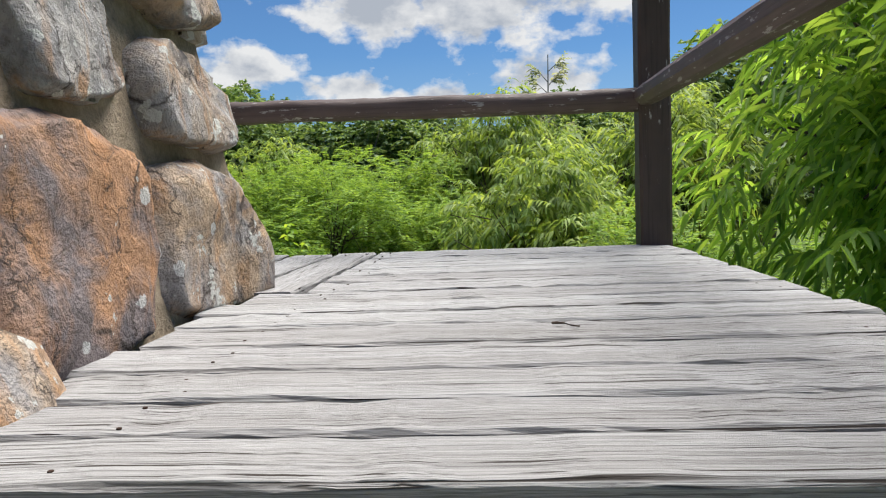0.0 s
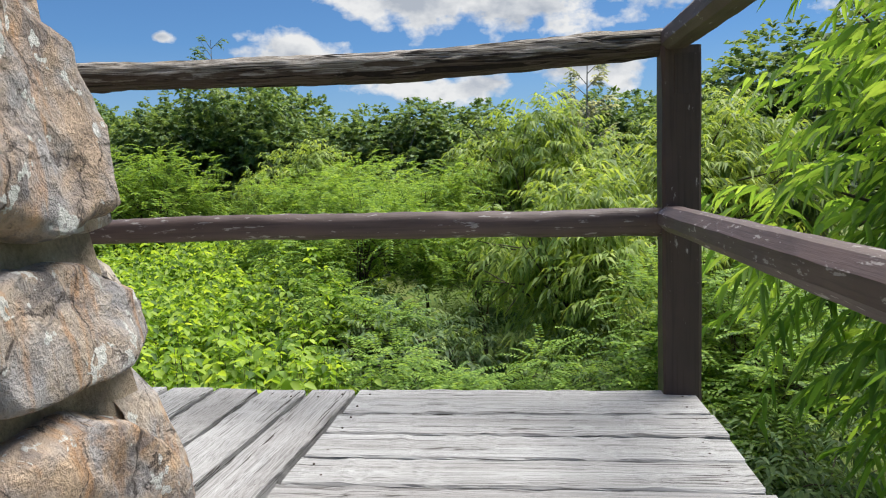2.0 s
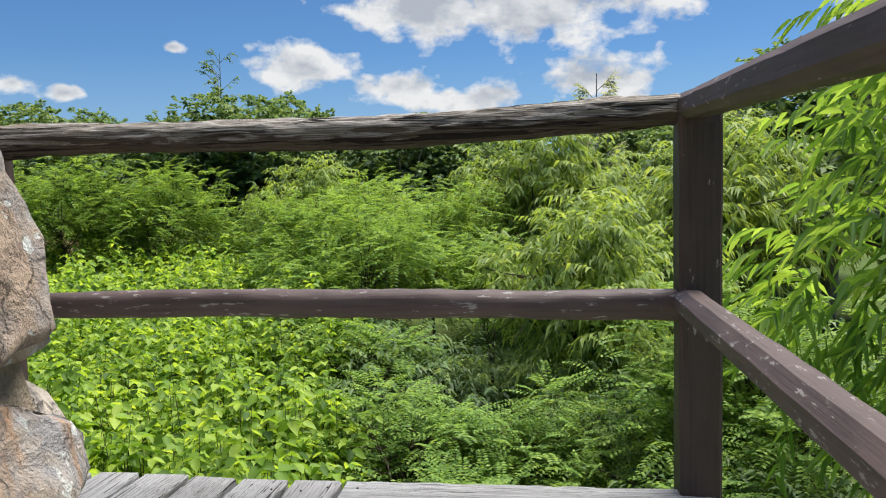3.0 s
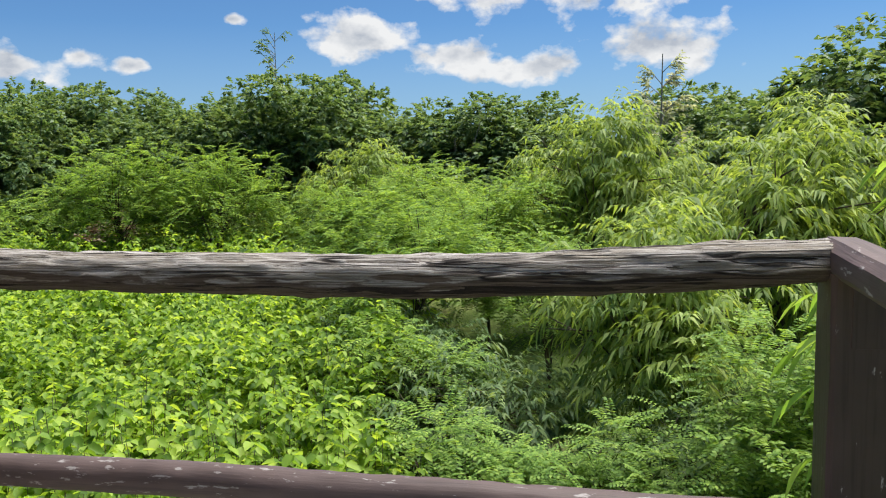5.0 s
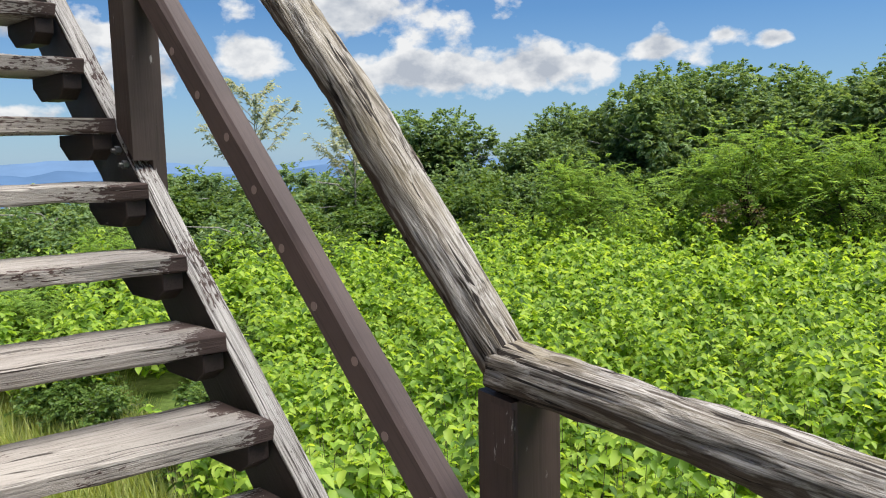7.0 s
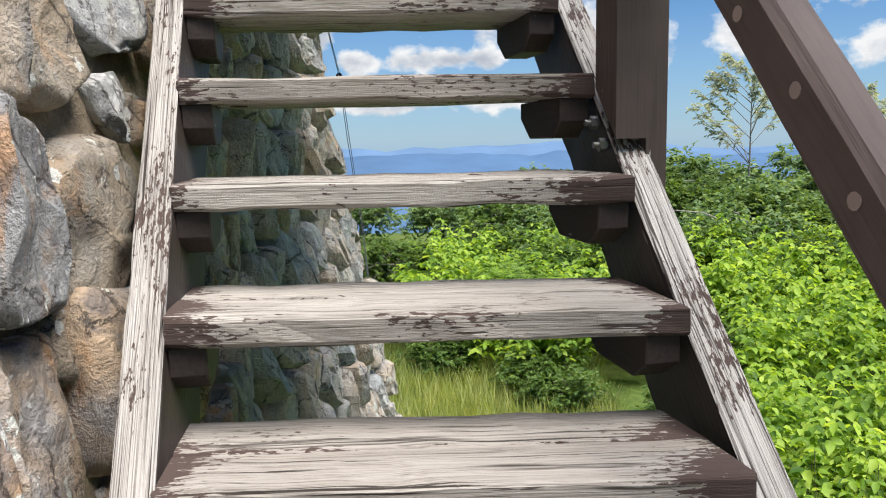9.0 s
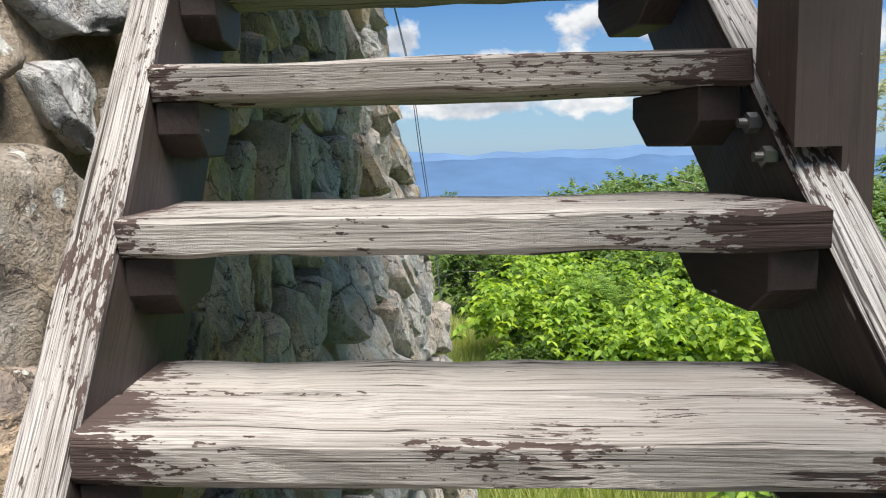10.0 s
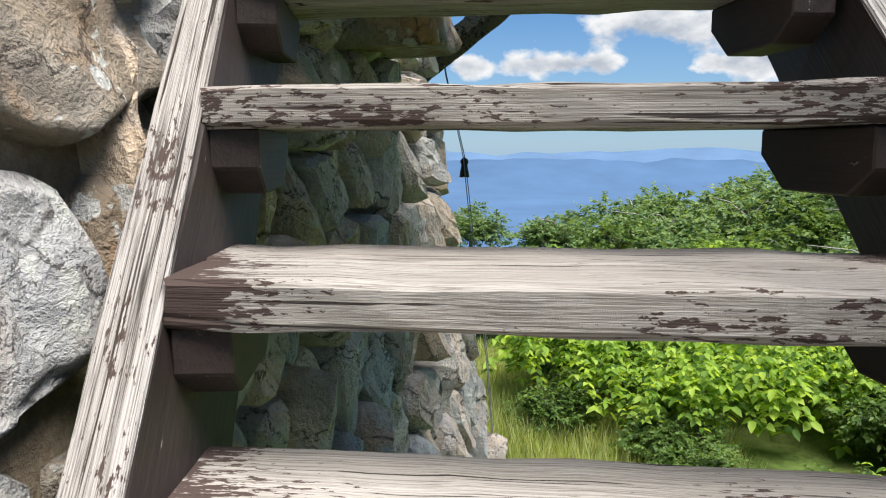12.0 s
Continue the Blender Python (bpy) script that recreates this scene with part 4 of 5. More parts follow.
def tree(name, kind, seed, rx, ry, rz, crown_z, mat, bark, label, category, trunk_r=0.06, clumps=500, per=9, leaf=0.12, width=0.03, stems=1, twig=0.4, lumps=8, size=(0.32, 0.58)):
    rng = np.random.default_rng(seed)
    t = tagged(empty(name), label, category)
    h = crown_z + rz * 0.35
    v, f = limbs(rng, h, rx, ry, crown_z, rz, trunk_r, stems=stems)
    link_mesh("trunk", v, f, bark, t, smooth=True)
    p, d = crown_points(rng, clumps, rx, ry, rz, lumps, size=size)
    p[:, 2] += crown_z
    out = d * np.array([1, 1, 0.5])
    out[:, 2] += 0.12
    out = unit(out + rng.normal(size=out.shape) * 0.35)
    if kind == "lance":
        ch = sprays(rng, p, out, per, twig, leaf, width, droop=0.30, leaf_droop=0.6, broad=0.38, plain=name != "willow_leaved_tree")
    elif kind == "frond":
        ch = fronds(rng, p, out, per, twig, leaf, width)
    else:
        ch = sprays(rng, p, out, per, twig, leaf, width, droop=0.12, spread=1.0, leaf_droop=0.25, broad=0.45, plain=True)
    foliage("crown", [ch], mat, t)
    return t


def put(t, x, y, z=None, rot=0.0, s=1.0):
    t.location = (x, y, -2.4 if z is None else z)
    t.rotation_euler = (0, 0, radians(rot))
    t.scale = (s, s, s)
    return t


def again(t, x, y, rot, s, z=None, sz=1.0):
    m = pose(x, y, -2.4 if z is None else z, 0, 0, rot)
    c = copy_thing(t, m)
    c.scale = (s, s, s * sz)
    return c


# the near drooping tree beside the landing
near_tree = put(tree("willow_leaved_tree", "lance", 1, 1.75, 2.1, 2.5, 3.3, L_LANCE, B_BROWN, "dense bright green tree with long drooping narrow leaves beside the landing", "tree",
                     0.07, 1900, 11, 0.145, 0.033, 3, 0.44, 26, (0.20, 0.38)), 2.8, 4.4)
again(near_tree, 5.6, 8.4, 250, 0.95)
# olive-green trees in the middle distance
mid_tree = put(tree("narrow_leaved_tree", "lance", 2, 1.6, 1.6, 1.5, 2.0, L_LANCE2, B_BROWN, "yellow-green tree with clusters of narrow drooping leaves", "tree", 0.05, 1100, 10, 0.150, 0.036, 4, 0.30, 24, (0.18, 0.32)), 0.4, 9.6)
again(mid_tree, 2.4, 12.5, 80, 1.3)
again(mid_tree, -0.2, 17.5, 20, 1.5)
again(mid_tree, 3.6, 17.0, 140, 1.5)
# feathery locusts
locust = put(tree("locust_tree", "frond", 3, 1.9, 1.9, 1.5, 2.1, L_LOCUST, B_BROWN, "feathery bright green locust tree with small paired leaflets", "tree", 0.03, 1250, 8, 0.070, 0.040, 3, 0.36, 28, (0.16, 0.30)), -2.9, 12.2)
again(locust, -2.2, 15.5, 200, 1.05)
again(locust, -4.4, 18.6, 300, 1.15)
again(mid_tree, -7.0, 22.5, 60, 1.35)
again(locust, -0.9, 13.0, 120, 0.8)
again(locust, -5.2, 17.0, 40, 1.0)
again(locust, -13.2, 20.5, 200, 1.35)
again(locust, -11.0, 21.5, 300, 1.3)
again(locust, -16.5, 17.5, 90, 1.1)
again(locust, -15.0, 3.2, 150, 0.62, -2.75)
again(locust, -19.0, 5.2, 30, 0.8, -2.8)
again(locust, 1.6, 7.0, 10, 0.75)
low = put(tree("locust_bush", "frond", 4, 0.95, 0.95, 0.62, 0.85, L_LOCUST, B_BROWN, "low feathery green locust bush below the landing", "bush", 0.02, 620, 8, 0.056, 0.026, 5, 0.28, 14, (0.2, 0.36)), -1.25, 7.0, -2.2, 0, 1.0)
again(low, -0.55, 5.7, 100, 0.85, -2.25)
again(low, -0.1, 7.3, 220, 0.95, -2.2)
again(low, 0.9, 6.2, 300, 0.95, -2.2)
again(low, -2.3, 9.3, 20, 1.15, -2.15)
again(low, -1.2, 4.6, 160, 0.75, -2.3)
again(low, 0.4, 4.5, 60, 0.8, -2.3)
shade_bush = put(tree("dark_bush", "lance", 15, 1.1, 1.1, 0.75, 0.8, L_DARK, B_BROWN, "dark green undergrowth with narrow leaves", "bush", 0.02, 700, 10, 0.10, 0.03, 5, 0.28, 8), 0.5, 8.0, -2.35)
again(shade_bush, -1.4, 9.0, 90, 1.1, -2.35)
again(shade_bush, 1.6, 5.6, 200, 1.0, -2.35)
again(shade_bush, 2.0, 8.2, 300, 1.3, -2.35)
again(shade_bush, -2.8, 10.8, 30, 1.2, -2.35)
# dark wood behind the clearing
hedge_bush = put(tree("undergrowth_bush", "broad", 14, 1.9, 1.9, 1.3, 1.3, L_DARK, B_BROWN, "dark leafy undergrowth bush under the wood", "bush", 0.04, 800, 8, 0.14, 0.085, 4, 0.35, 18, (0.2, 0.36)), -14.5, 28.0)
oak = put(tree("oak_tree", "broad", 5, 3.7, 3.7, 2.9, 3.5, L_DARK, B_GREY, "dark green broadleaf tree at the edge of the wood", "tree", 0.13, 3600, 8, 0.18, 0.115, 3, 0.27, 46, (0.14, 0.27)), -17.5, 28.5)
tagged(oak, group="trees of the dark wood")
for i, (x, y, s) in enumerate(((-13.6, 29.5, 1.13), (-21.5, 26.5, 0.98), (-24.5, 23.2, 0.9), (-9.5, 30.5, 1.06), (-20, 31, 1.2), (-27, 27, 0.95), (-5.5, 30, 1.06), (-1.5, 29, 1.04), (2.6, 28, 0.92), (5.2, 24.5, 0.9), (7, 26, 1.05), (-29, 20.5, 0.92), (-11.5, 33.5, 1.22), (6.5, 19.5, 1.2), (9, 14.0, 1.25), (-18.5, 34, 1.27), (-23, 30, 1.1), (-26, 24.5, 0.8), (-22.8, 25.5, 0.85), (-11.3, 29, 1.02), (-15.5, 31.5, 1.1), (-7.5, 31.5, 1.08), (-3.5, 31, 1.05), (-25.5, 26, 1.0))):
    again(oak, x, y, 47 * i, s * (1.0 + 0.10 * math.sin(i * 2.4)), sz=0.97 + 0.12 * math.sin(i * 1.7))


def thin_tree(name, x, y, h, mat, label, seed, r=0.5, n=60, bark=None):
    rng = np.random.default_rng(seed)
    t = tagged(empty(name, (x, y, -2.4)), label, "tree")
    parts = [tube([(0, 0, 0), (0.05, 0.02, h * 0.5), (0.1, 0, h)], 0.05, 0.012, 6)]
    st, ou = [], []
    for i in range(22):
        f = rng.uniform(0.5, 1.0)
        a = rng.uniform(0, 6.28)
        ln = r * (1.3 - f) * 1.6
        b = np.array([0.1 * f, 0, h * f])
        e = b + np.array([math.cos(a) * ln, math.sin(a) * ln, ln * 0.9])
        parts.append(tube([tuple(b), tuple((b + e) / 2), tuple(e)], 0.016, 0.005, 4))
        for q in rng.uniform(0.3, 1, max(1, n // 22)):
            st.append(b + (e - b) * q)
            ou.append((math.cos(a), math.sin(a), 0.4))
    v, f = join(parts)
    link_mesh("trunk", v, f, bark or B_GREY, t, smooth=True)
    foliage("crown", [sprays(rng, np.array(st), unit(np.array(ou) + rng.normal(size=(len(ou), 3)) * 0.4), 6, 0.3, 0.14, 0.06, 0.1)], mat, t)


for i, (x, y, s) in enumerate(((-25, 20, 1.0), (-22, 22.5, 1.1), (-19.5, 24, 1.1), (-17, 25.5, 1.1), (-12.5, 26, 1.1), (-10, 26, 1.1), (-7.5, 25.5, 1.2), (-5, 25, 1.2), (-2, 24, 1.3), (1, 23, 1.3), (4, 22, 1.4), (-27.5, 17.5, 1.0), (-9, 22, 0.8))):
    again(hedge_bush, x + 1.5, y + 1.6, 31 * i, 1.25)
    again(mid_tree if i % 3 == 1 else locust, x, y, 71 * i, s * 0.8)
thin_tree("sapling", -13.3, 31.4, 9.0, L_DARK, "tall thin sapling standing above the wood's edge", 21, 0.9, 130)
thin_tree("silvery_tree", 1.2, 20.5, 6.0, L_GREY, "pale silvery tree with thin sparse leaves", 22, 0.6, 220)
thin_tree("sapling", -26.5, 11.5, 5.6, L_GREY, "thin pale sapling with sparse leaves", 23, 1.6, 520)
thin_tree("sapling", -24.0, 14.0, 4.6, L_GREY, "thin pale sapling with sparse leaves", 24, 1.4, 520)
put(tree("faded_bush", "broad", 8, 1.1, 1.0, 0.8, 1.3, L_BROWN, B_BROWN, "reddish brown faded bush at the wood's edge", "bush", 0.03, 350, 7, 0.16, 0.08, 3, 0.3, 7), -15.4, 23.0)

# bushes and small trees to the west
hedge = put(tree("leafy_bush", "broad", 9, 1.6, 1.6, 1.15, 1.3, L_BUSH, B_GREY, "rounded bright green bush on the hillside", "bush", 0.04, 900, 8, 0.13, 0.08, 4, 0.30, 24, (0.16, 0.32)), -17.0, 4.6, -2.7)
tagged(hedge, group="bushes on the west slope")
for i, (x, y, s) in enumerate(((-19, 7.5, 0.95), (-15.0, 7.2, 0.7), (-21, 3.0, 0.9), (-22, 10.5, 1.2), (-20, 13, 1.2), (-13.2, 6.4, 0.6), (-18.5, 10.3, 0.9), (-15.5, 11.5, 0.9),
                               (-9.0, 4.2, 0.42), (-10.6, 4.9, 0.5), (-11.6, 3.6, 0.45), (-12.4, 3.4, 0.5), (-13.6, 1.9, 0.5), (-16.5, 2.4, 0.75), (-20, 0.5, 0.8), (-23, -2.0, 0.8), (-22.5, 6.0, 1.1), (-24, 14.5, 1.4), (-25.5, 9.0, 1.3), (-24.5, 3.5, 1.1), (-21, 16.5, 1.3), (-18, 14.5, 1.0), (-23, 18.5, 1.4))):
    again(hedge, x, y, 67 * i, s, -2.7)
west = put(tree("slope_tree", "broad", 10, 2.4, 2.4, 1.7, 2.2, L_DARK, B_GREY, "grey-green tree low on the west slope", "tree", 0.09, 1200, 8, 0.18, 0.11, 3, 0.40, 26, (0.16, 0.30)), -27, 4.5, -3.1)
tagged(west, group="trees on the west slope")
for i, (x, y, s) in enumerate(((-20.5, 8.6, 0.95), (-22.5, 5.2, 0.85), (-23.5, 11.5, 1.0), (-29, 8.0, 1.1), (-31, 1.5, 0.8), (-27, 10.5, 1.1), (-30, 12, 1.2), (-33, 5.0, 1.0), (-27, 15, 1.2), (-34, -2.0, 0.75), (-32, 17, 1.2), (-31, 9.5, 1.2), (-28, -5, 0.6), (-35, 9, 1.15), (-29, 19, 1.3), (-26, 21, 1.2))):
    again(west, x, y, 83 * i, s, -3.15)


# ---- thicket and grass ----
def thicket():
    rng = np.random.default_rng(5)
    n = 76000
    x = rng.uniform(-22.0, 1.6, n)
    y = rng.uniform(-7.0, 24.0, n)
    dist = np.hypot(x + 0.8, y - 1.8)
    keep = rng.random(n) < np.clip(3.6 / dist, 0.12, 1) ** 1.35
    keep &= (x < -1.1 - 0.19 * (y - 3) + 0.35 * np.sin(y * 2.1)) & ((y > 3.0 + 0.40 * np.maximum(0, -x - 5.0) + 0.3 * np.sin(x)) | ((x < -12.8 - 0.6 * np.sin(y * 1.3)) & (y > 1.2 - 0.5 * np.sin(x * 2))))
    x, y, dist = x[keep], y[keep], dist[keep]
    n = len(x)
    lump = np.array([noise.noise(Vector((a * 0.55, b * 0.55, 3.0))) + 0.7 * noise.noise(Vector((a * 1.7, b * 1.7, 1.0))) for a, b in zip(x, y)])
    top = -1.14 + 0.62 * lump + 0.012 * (y - 3) + rng.normal(size=n) * 0.19
    lean = rng.normal(size=(n, 2)) * 0.16
    per = 8
    chunks, canes = [], []
    far = np.clip(dist / 11.0, 1.0, 1.35)
    for k in range(per):
        f = 0.02 + 0.85 * (k / per) ** 1.15
        a = k * 2.4 + rng.uniform(0, 6.28, n)
        stalk = 0.13 * (0.4 + 0.7 * f) * rng.uniform(0.7, 1.3, n) * far
        base = np.stack([x + lean[:, 0] * (1 - f) + np.cos(a) * stalk, y + lean[:, 1] * (1 - f) + np.sin(a) * stalk, np.maximum(top - f * 0.85, -2.3)], 1)
        size = (0.082 + 0.050 * f) * rng.uniform(0.7, 1.3, n) * far
        for off in (0.0, 1.7, -1.7):
            way = np.stack([np.cos(a + off), np.sin(a + off), rng.uniform(-0.55, 0.1, n)], 1)
            up = rng.normal(size=(n, 3)) * 0.3
            up[:, 2] += 1
            up[:, 0] += np.cos(a) * 0.25
            up[:, 1] += np.sin(a) * 0.25
            chunks.append(leaves(base, way, up, size * (1.15 if off == 0 else 0.9), size * 0.74, 0.42, 0.25))
    tagged(foliage("bramble_thicket", chunks, L_BRAMBLE), "bright green bramble thicket with broad toothed leaves", "thicket", kind="stuff")
    for j in np.nonzero(dist < 7.5)[0][:1600]:
        canes.append(tube([(x[j], y[j], -2.4), (x[j] + lean[j, 0] * 0.5, y[j] + lean[j, 1] * 0.5, (top[j] - 2.4) / 2), (x[j] + lean[j, 0], y[j] + lean[j, 1], top[j])], 0.005, 0.002, 4))
    v, f = join(canes)
    tagged(link_mesh("bramble_canes", v, f, B_BROWN), "thin brown bramble canes", "canes", kind="stuff")


thicket()


def grass():
    rng = np.random.default_rng(6)
    n = 66000
    x = -3.0 - 15.0 * rng.random(n * 2)
    y = rng.uniform(-3.0, 9.5, n * 2)
    keep = (y < 4.2)
    x, y = x[keep][:n], y[keep][:n]
    n = len(x)
    z = np.full(n, -2.42) - 0.02 * np.maximum(0, -x - 6)
    a = rng.uniform(0, 2 * math.pi, n)
    way = np.stack([np.cos(a) * 0.35, np.sin(a) * 0.35, np.ones(n)], 1)
    up = np.stack([np.cos(a), np.sin(a), np.zeros(n)], 1) + rng.normal(size=(n, 3)) * 0.3
    tagged(foliage("grass", [leaves(np.stack([x, y, z], 1), way, up, rng.uniform(0.35, 0.8, n), np.full(n, 0.016), 0.4, 0.15, plain=True)], L_GRASS), "tall pale green meadow grass", "grass", kind="stuff")


grass()


# ---- stones of the tower walls ----
def clip_cell(poly, mid, nrm):
    res = []
    for i in range(len(poly)):
        p, q = poly[i], poly[(i + 1) % len(poly)]
        a, b = (p - mid) @ nrm, (q - mid) @ nrm
        if a <= 0:
            res.append(p)
        if a * b < 0:
            res.append(p + (q - p) * (a / (a - b)))
    return res


def cells(seeds, box, stretch):
    """Cells round the seeds, cut to the box: the stones' outlines."""
    out_cells = []
    s = np.array(seeds) * np.array([1, stretch])
    for i in range(len(s)):
        poly = [np.array(c) * np.array([1, stretch]) for c in ((box[0], box[2]), (box[1], box[2]), (box[1], box[3]), (box[0], box[3]))]
        d = np.linalg.norm(s - s[i], axis=1)
        for j in np.argsort(d)[1:22]:
            poly = clip_cell(poly, (s[i] + s[j]) / 2, s[j] - s[i])
            if len(poly) < 3:
                break
        out_cells.append(np.array(poly) / np.array([1, stretch]) if len(poly) >= 3 else None)
    return out_cells


def stone(poly, place, parent, seed, bulge=0.06, gap=0.014, n=22, rings=5, deep=0.10, soft=0.5, lean=0.12, mat=None):
    """One rounded, uneven stone that fills the outline poly on a wall face."""
    rnd = random.Random(seed)
    c = poly.mean(0)
    ang = [2 * math.pi * (i + rnd.uniform(-0.2, 0.2)) / n for i in range(n)]
    rim = []
    for a in ang:
        d = np.array([math.cos(a), math.sin(a)])
        best = 9.0
        for i in range(len(poly)):
            p, q = poly[i] - c, poly[(i + 1) % len(poly)] - c
            e = q - p
            den = d[0] * e[1] - d[1] * e[0]
            if abs(den) > 1e-9:
                t = (p[0] * e[1] - p[1] * e[0]) / den
                u = (p[0] * d[1] - p[1] * d[0]) / den
                if t > 0 and -1e-6 <= u <= 1 + 1e-6:
                    best = min(best, t)
        rim.append(best)
    mean = sum(rim) / n
    rim = [min(r, mean * 1.55) for r in rim]
    rim = [0.14 * rim[i - 1] + 0.72 * rim[i] + 0.14 * rim[(i + 1) % n] - gap for i in range(n)]
    tilt = (rnd.uniform(-lean, lean), rnd.uniform(-lean, lean))
    flat = rnd.uniform(0.3, 0.6)
    prof = [(1.0, -deep), (1.0, 0.0)]
    for j in range(1, rings + 1):
        a = math.pi / 2 * j / rings
        prof.append((1 - (1 - math.cos(a)) * soft if j < rings else 1 - soft, math.sin(a) ** flat))
    m = 3
    for j in range(1, m):
        prof.append(((1 - soft) * (1 - j / m), 1.0))
    vs = []
    for k, (s, h) in enumerate(prof):
        for i, a in enumerate(ang):
            r = max(0.01, rim[i]) * s
            u, v = c[0] + math.cos(a) * r, c[1] + math.sin(a) * r
            q = Vector((u * 7 + seed, v * 7, h * 2))
            hh = h if k == 0 else h * bulge + (tilt[0] * (u - c[0]) + tilt[1] * (v - c[1])) * h
            if k > 0:
                w = 0.35 + 0.65 * h
                hh += w * (0.024 * noise.noise(q) + 0.013 * noise.noise(q * 2.7) + 0.006 * noise.noise(q * 7))
                u += 0.010 * noise.noise(q * 1.7 + Vector((9, 0, 0)))
                v += 0.010 * noise.noise(q * 1.7 + Vector((0, 9, 0)))
            vs.append(place(u, v, hh))
    q = Vector((c[0] * 7 + seed, c[1] * 7, 2))
    vs.append(place(c[0], c[1], bulge + 0.020 * noise.noise(q)))
    fs = []
    for k in range(len(prof) - 1):
        for i in range(n):
            fs.append((k * n + i, k * n + (i + 1) % n, (k + 1) * n + (i + 1) % n, (k + 1) * n + i))
    last = (len(prof) - 1) * n
    fs += [(last + i, last + (i + 1) % n, len(vs) - 1) for i in range(n)]
    o = Vector(place(c[0], c[1], 0))
    ob = link_mesh("stone", [tuple(Vector(p) - o) for p in vs], fs, mat or M_STONE, parent, smooth=True)
    bm = bmesh.new()
    bm.from_mesh(ob.data)
    bmesh.ops.recalc_face_normals(bm, faces=bm.faces)
    bm.to_mesh(ob.data)
    bm.free()
    ob.location = o
    return ob


def slab(poly, place, parent, seed):
    """One broken, flat-faced slab that fills the outline poly: chipped rim, a tilted face of a few facets."""
    rnd = random.Random(seed)
    c = poly.mean(0)
    rim = []
    for i in range(len(poly)):
        p, q = poly[i], poly[(i + 1) % len(poly)]
        n = 1 + int(np.linalg.norm(q - p) / 0.05)
        for j in range(n):
            v = p + (q - p) * (j / n)
            away = v - c
            ln = max(1e-3, np.linalg.norm(away))
            rim.append(c + away * max(0.3, (ln - 0.007 - rnd.uniform(0, 0.009)) / ln) * (0.90 if j == 0 else 1.0))
    h = rnd.uniform(0.015, 0.085)
    tx, tz = rnd.uniform(-0.35, 0.35), rnd.uniform(-0.35, 0.35)

    def face(v, k):
        return h * k + (v[0] - c[0]) * tx * k + (v[1] - c[1]) * tz * k
    n = len(rim)
    vs = [place(v[0], v[1], -0.16) for v in rim]
    vs += [place(v[0], v[1], max(-0.02, face(v, 0.62) + rnd.uniform(-0.007, 0.005))) for v in rim]
    inner = [c + (v - c) * rnd.uniform(0.78, 0.90) for v in rim]
    vs += [place(v[0], v[1], face(v, 1.0) + rnd.uniform(-0.006, 0.006)) for v in inner]
    core = [c + (v - c) * rnd.uniform(0.35, 0.5) for v in rim]
    vs += [place(v[0], v[1], face(v, 1.0) + rnd.uniform(-0.007, 0.009)) for v in core]
    vs.append(place(c[0], c[1], h + rnd.uniform(-0.006, 0.010)))
    fs = [(k * n + i, k * n + (i + 1) % n, (k + 1) * n + (i + 1) % n, (k + 1) * n + i) for k in range(3) for i in range(n)]
    fs += [(3 * n + i, 3 * n + (i + 1) % n, 4 * n) for i in range(n)]
    o = Vector(place(c[0], c[1], 0))
    ob = link_mesh("stone", [tuple(Vector(p) - o) for p in vs], fs, M_SLAB, parent)
    bm = bmesh.new()
    bm.from_mesh(ob.data)
    bmesh.ops.recalc_face_normals(bm, faces=bm.faces)
    bm.to_mesh(ob.data)
    bm.free()
    ob.location = o


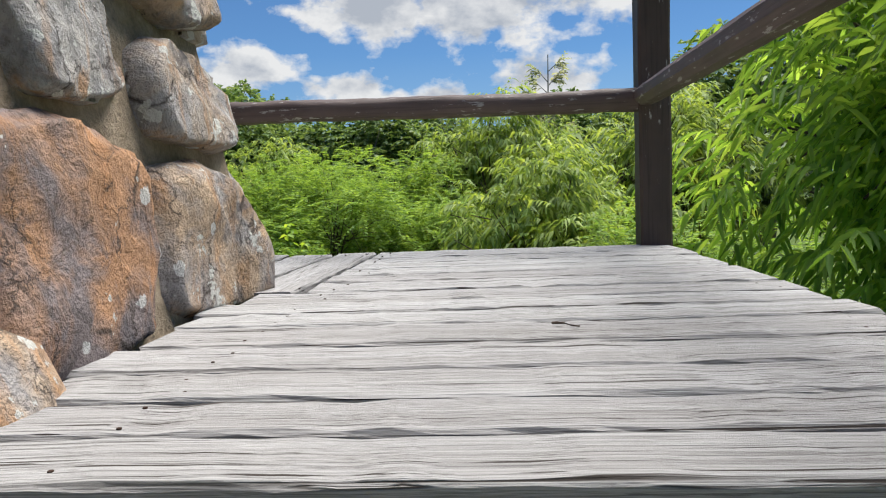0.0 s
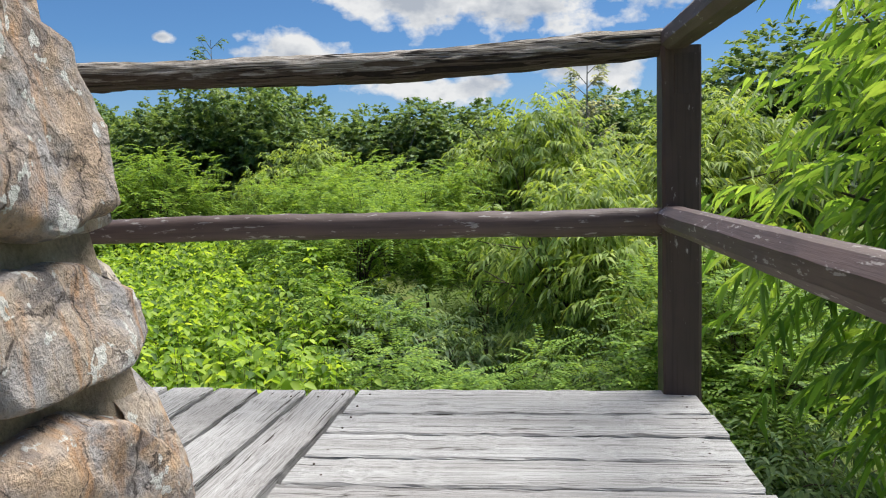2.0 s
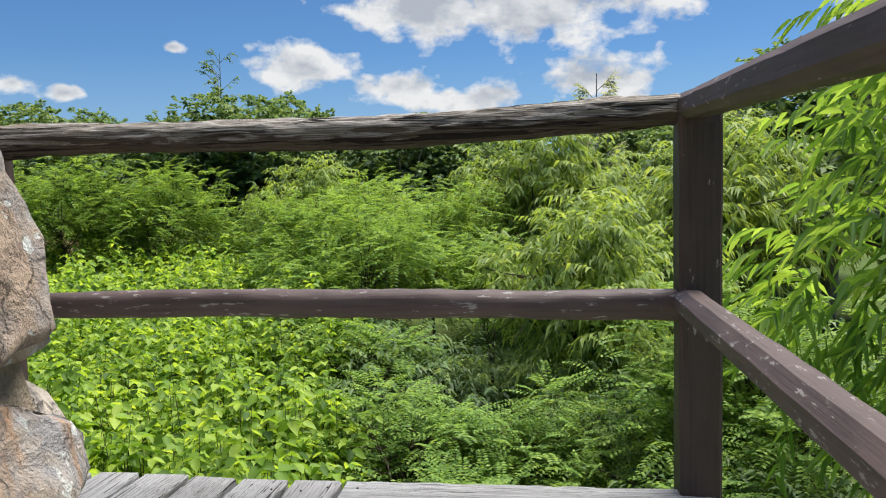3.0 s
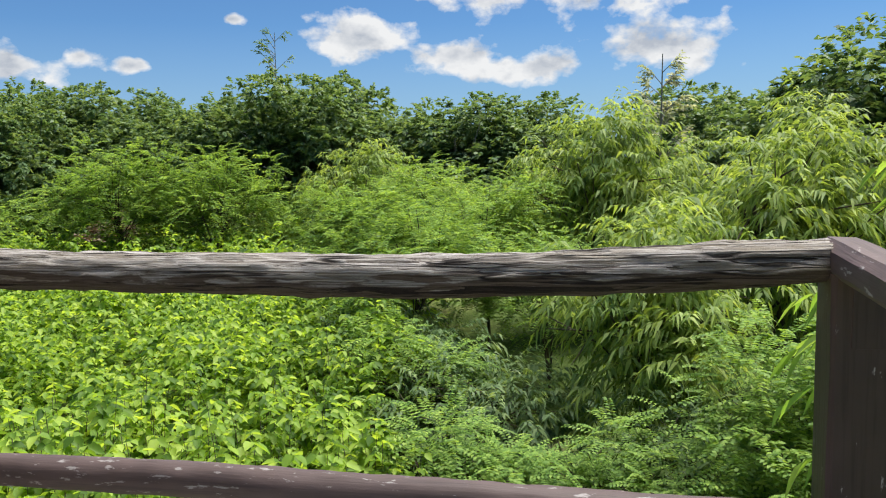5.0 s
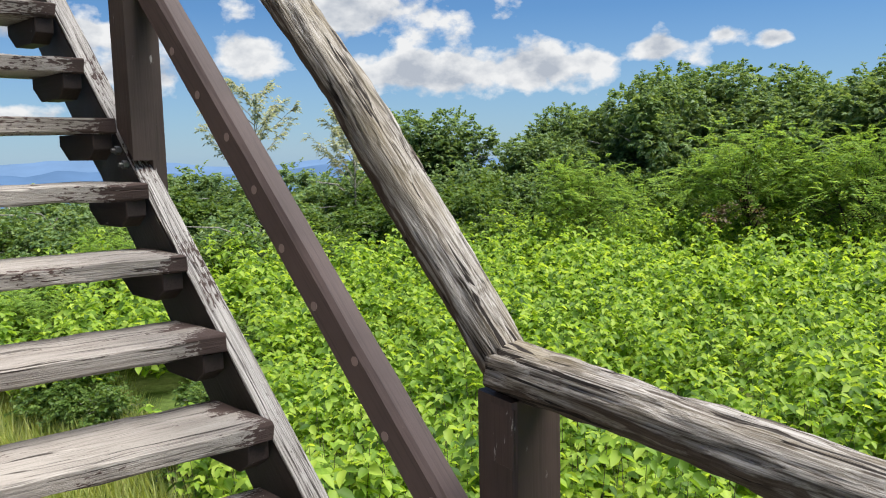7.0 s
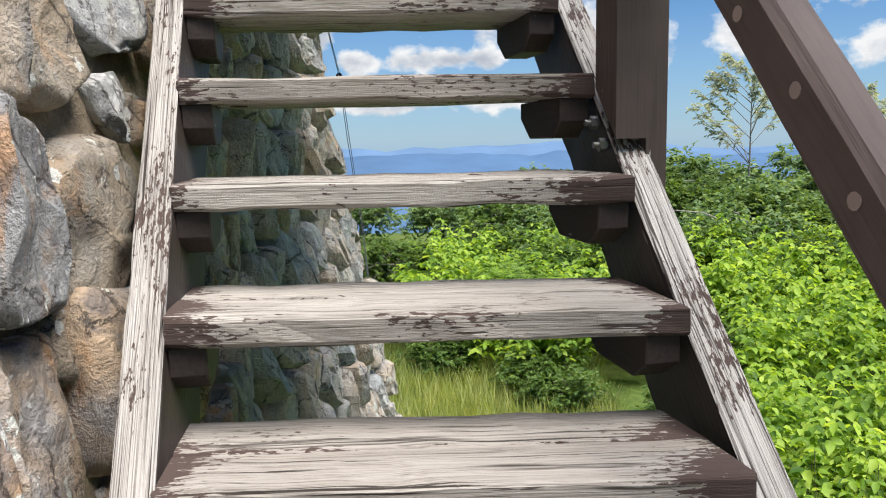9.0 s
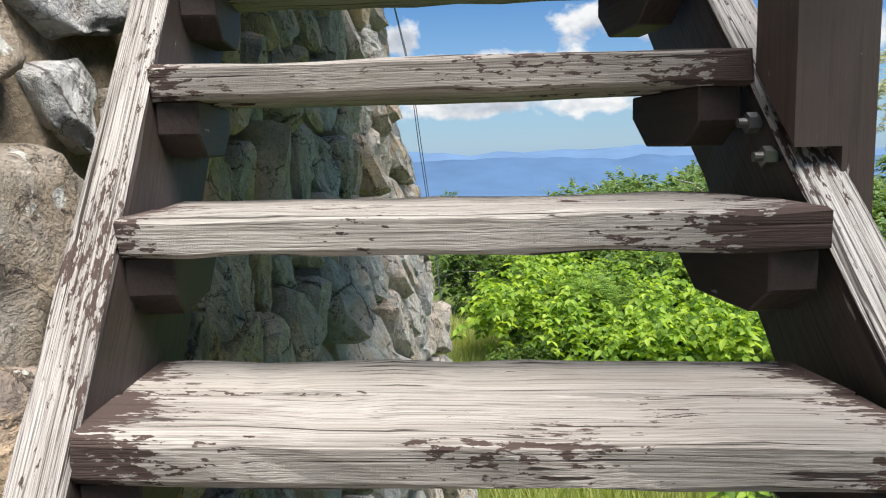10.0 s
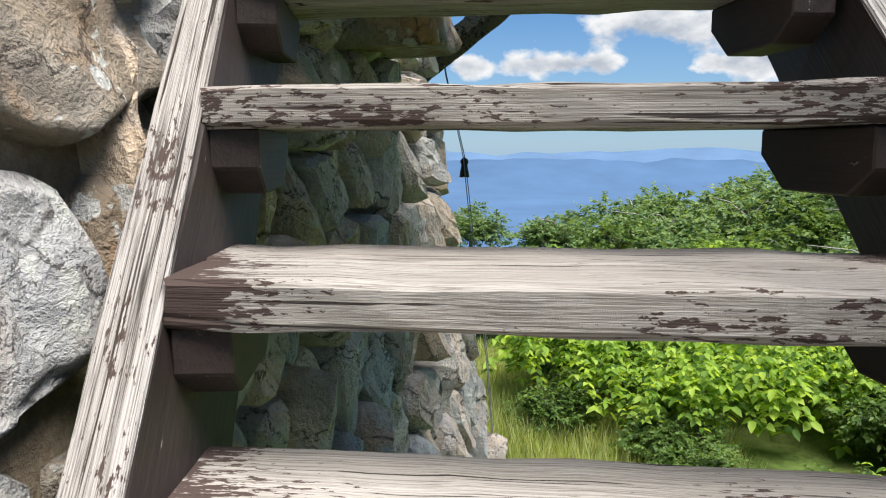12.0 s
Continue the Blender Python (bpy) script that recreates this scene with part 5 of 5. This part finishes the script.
def make_stones():
    walls = {o.name: o for o in bpy.data.objects}
    east, north = walls["wall_east"], walls["wall_north"]
    # the stones that stand at the corner by the landing, each with an outline of its own
    shaped = [
        ([(1.36, 0.28), (1.56, 0.30), (1.72, 0.24), (1.84, 0.12), (1.90, 0.00), (1.72, -0.03), (1.31, 0.00)], 0.085),
        ([(0.84, 0.33), (1.10, 0.35), (1.30, 0.30), (1.32, 0.16), (1.28, 0.00), (1.10, -0.04), (0.84, -0.03)], 0.075),
        ([(1.36, 0.48), (1.50, 0.535), (1.70, 0.52), (1.88, 0.44), (1.86, 0.35), (1.70, 0.315), (1.38, 0.33)], 0.085),
        ([(1.12, 0.66), (1.22, 0.69), (1.29, 0.65), (1.24, 0.625), (1.14, 0.625)], 0.04),
        ([(1.02, 0.60), (1.20, 0.62), (1.32, 0.55), (1.33, 0.40), (1.20, 0.365), (1.02, 0.37)], 0.075),
        ([(1.27, 0.86), (1.58, 0.99), (1.76, 0.93), (1.845, 0.76), (1.80, 0.60), (1.58, 0.56), (1.36, 0.61)], 0.105),
        ([(0.74, 0.58), (0.99, 0.60), (0.99, 0.40), (0.74, 0.39)], 0.065),
        ([(0.86, 0.92), (1.23, 0.93), (1.24, 0.70), (1.10, 0.645), (0.86, 0.64)], 0.09),
        ([(1.30, 1.27), (1.60, 1.29), (1.66, 1.08), (1.56, 1.03), (1.30, 0.97)], 0.08),
    ]
    for i, (poly, b) in enumerate(shaped):
        stone(np.array(poly), lambda u, z, d: east_point(u, z, d - 0.045), east, 31 + i, b + 0.012, 0.001, 48, 8, 0.14, 0.19, mat=M_STONE_RUST if i == 1 else None)
    rnd = random.Random(8)
    seeds = []
    z = -2.2
    row = 0
    while z < 2.2:
        y = 1.52 if row % 2 else 1.42
        while y > -0.6:
            seeds.append((y + rnd.uniform(-0.05, 0.05), z + rnd.uniform(-0.05, 0.05)))
            y -= rnd.uniform(0.26, 0.40)
        z += 0.27
        row += 1
    for i, poly in enumerate(cells(seeds, (-0.8, 1.66, -2.4, 2.4), 1.15)):
        if poly is None:
            continue
        c = poly.mean(0)
        if c[0] > 0.72 and -0.10 < c[1] < 1.22 and not (c[0] < 0.80):
            continue
        stone(poly, east_point, east, 300 + i, rnd.uniform(0.05, 0.09), 0.016, 16, 3, 0.08)
    stone(np.array([(-4.42, 2.02), (-4.12, 2.02), (-4.10, 2.17), (-4.44, 2.18)]), lambda u, z, d: (u, NORTH_Y - BATTER * z + d * 1.0, z), north, 77, 0.30, 0.003, 24, 5, 0.10, 0.12)
    by_stairs = [
        ([(-2.56, 1.02), (-2.62, 1.34), (-2.74, 1.40), (-2.88, 1.41), (-2.97, 1.33), (-2.80, 1.10), (-2.66, 1.00)], 0.09),
        ([(-2.90, 1.51), (-3.02, 1.53), (-3.07, 1.50), (-3.01, 1.385), (-2.93, 1.43)], 0.06),
        ([(-3.10, 1.95), (-3.30, 2.03), (-3.50, 2.02), (-3.43, 1.89), (-3.20, 1.80), (-3.09, 1.83)], 0.085),
        ([(-2.90, 1.78), (-3.10, 1.79), (-3.18, 1.77), (-3.20, 1.66), (-3.16, 1.58), (-3.00, 1.55), (-2.90, 1.60)], 0.075),
        ([(-2.60, 1.74), (-2.87, 1.76), (-2.88, 1.50), (-2.74, 1.43), (-2.60, 1.45)], 0.07),
        ([(-3.23, 1.76), (-3.42, 1.84), (-3.50, 1.62), (-3.36, 1.50), (-3.21, 1.56)], 0.06),
        ([(-2.84, 1.08), (-3.00, 1.30), (-3.20, 1.32), (-3.24, 1.06), (-3.00, 0.98)], 0.06),
        ([(-3.08, 1.38), (-3.10, 1.50), (-3.32, 1.47), (-3.36, 1.36), (-3.20, 1.34)], 0.05),
        ([(-2.62, 2.02), (-3.05, 2.04), (-3.06, 1.84), (-2.90, 1.81), (-2.62, 1.79)], 0.08),
    ]
    for i, (poly, b) in enumerate(by_stairs):
        stone(np.array(poly), lambda u, z, d: (u, NORTH_Y - BATTER * z + d - 0.012, z), north, 131 + i, b * 0.8, 0.003, 48, 8, 0.14, 0.30, mat=M_STONE_PALE if i in (1, 3, 8) else M_STONE_TAN)
    # north face: rounded stones by the landing, rough courses of broken slabs beyond the stairs
    split_x = -3.28

    def courses(x0, x1, wide, tall, seed):
        rr = random.Random(seed)
        got, z = [], -1.85
        while z < 3.6:
            x = x1 - rr.uniform(0.02, 0.14)
            while x > x0 - 0.05:
                got.append((x, z + rr.uniform(-0.28, 0.28) * tall[0]))
                x -= rr.uniform(*wide)
            z += rr.uniform(*tall)
        return got
    for i, poly in enumerate(cells(courses(split_x, EAST_X, (0.20, 0.34), (0.25, 0.32), 5), (split_x, EAST_X + 0.02, -1.9, 3.6), 0.85)):
        if poly is None:
            continue
        c = poly.mean(0)
        px, _, pz = north_point(c[0], c[1])
        if -3.46 < px < -2.60 and 1.0 < pz < 2.06:
            continue
        near = -3.9 < c[0] < -2.2 and 0.5 < c[1] < 2.5
        stone(poly, north_point, north, 900 + i, rnd.uniform(0.04, 0.11), 0.013, 36 if near else 18, 6 if near else 3, 0.08, rnd.uniform(0.12, 0.26), 0.30)
    for i, poly in enumerate(cells(courses(WEST_X, split_x, (0.09, 0.21), (0.15, 0.24), 6), (WEST_X - 0.03, split_x, -1.9, 3.6), 0.62)):
        if poly is not None:
            slab(poly, north_point, north, 2000 + i)


make_stones()


# ---- true size ----
for thing in [o for o in scene.objects if o.parent is None and o.type in ("MESH", "EMPTY")]:
    thing.matrix_basis = Matrix.Scale(UNIT, 4) @ thing.matrix_basis
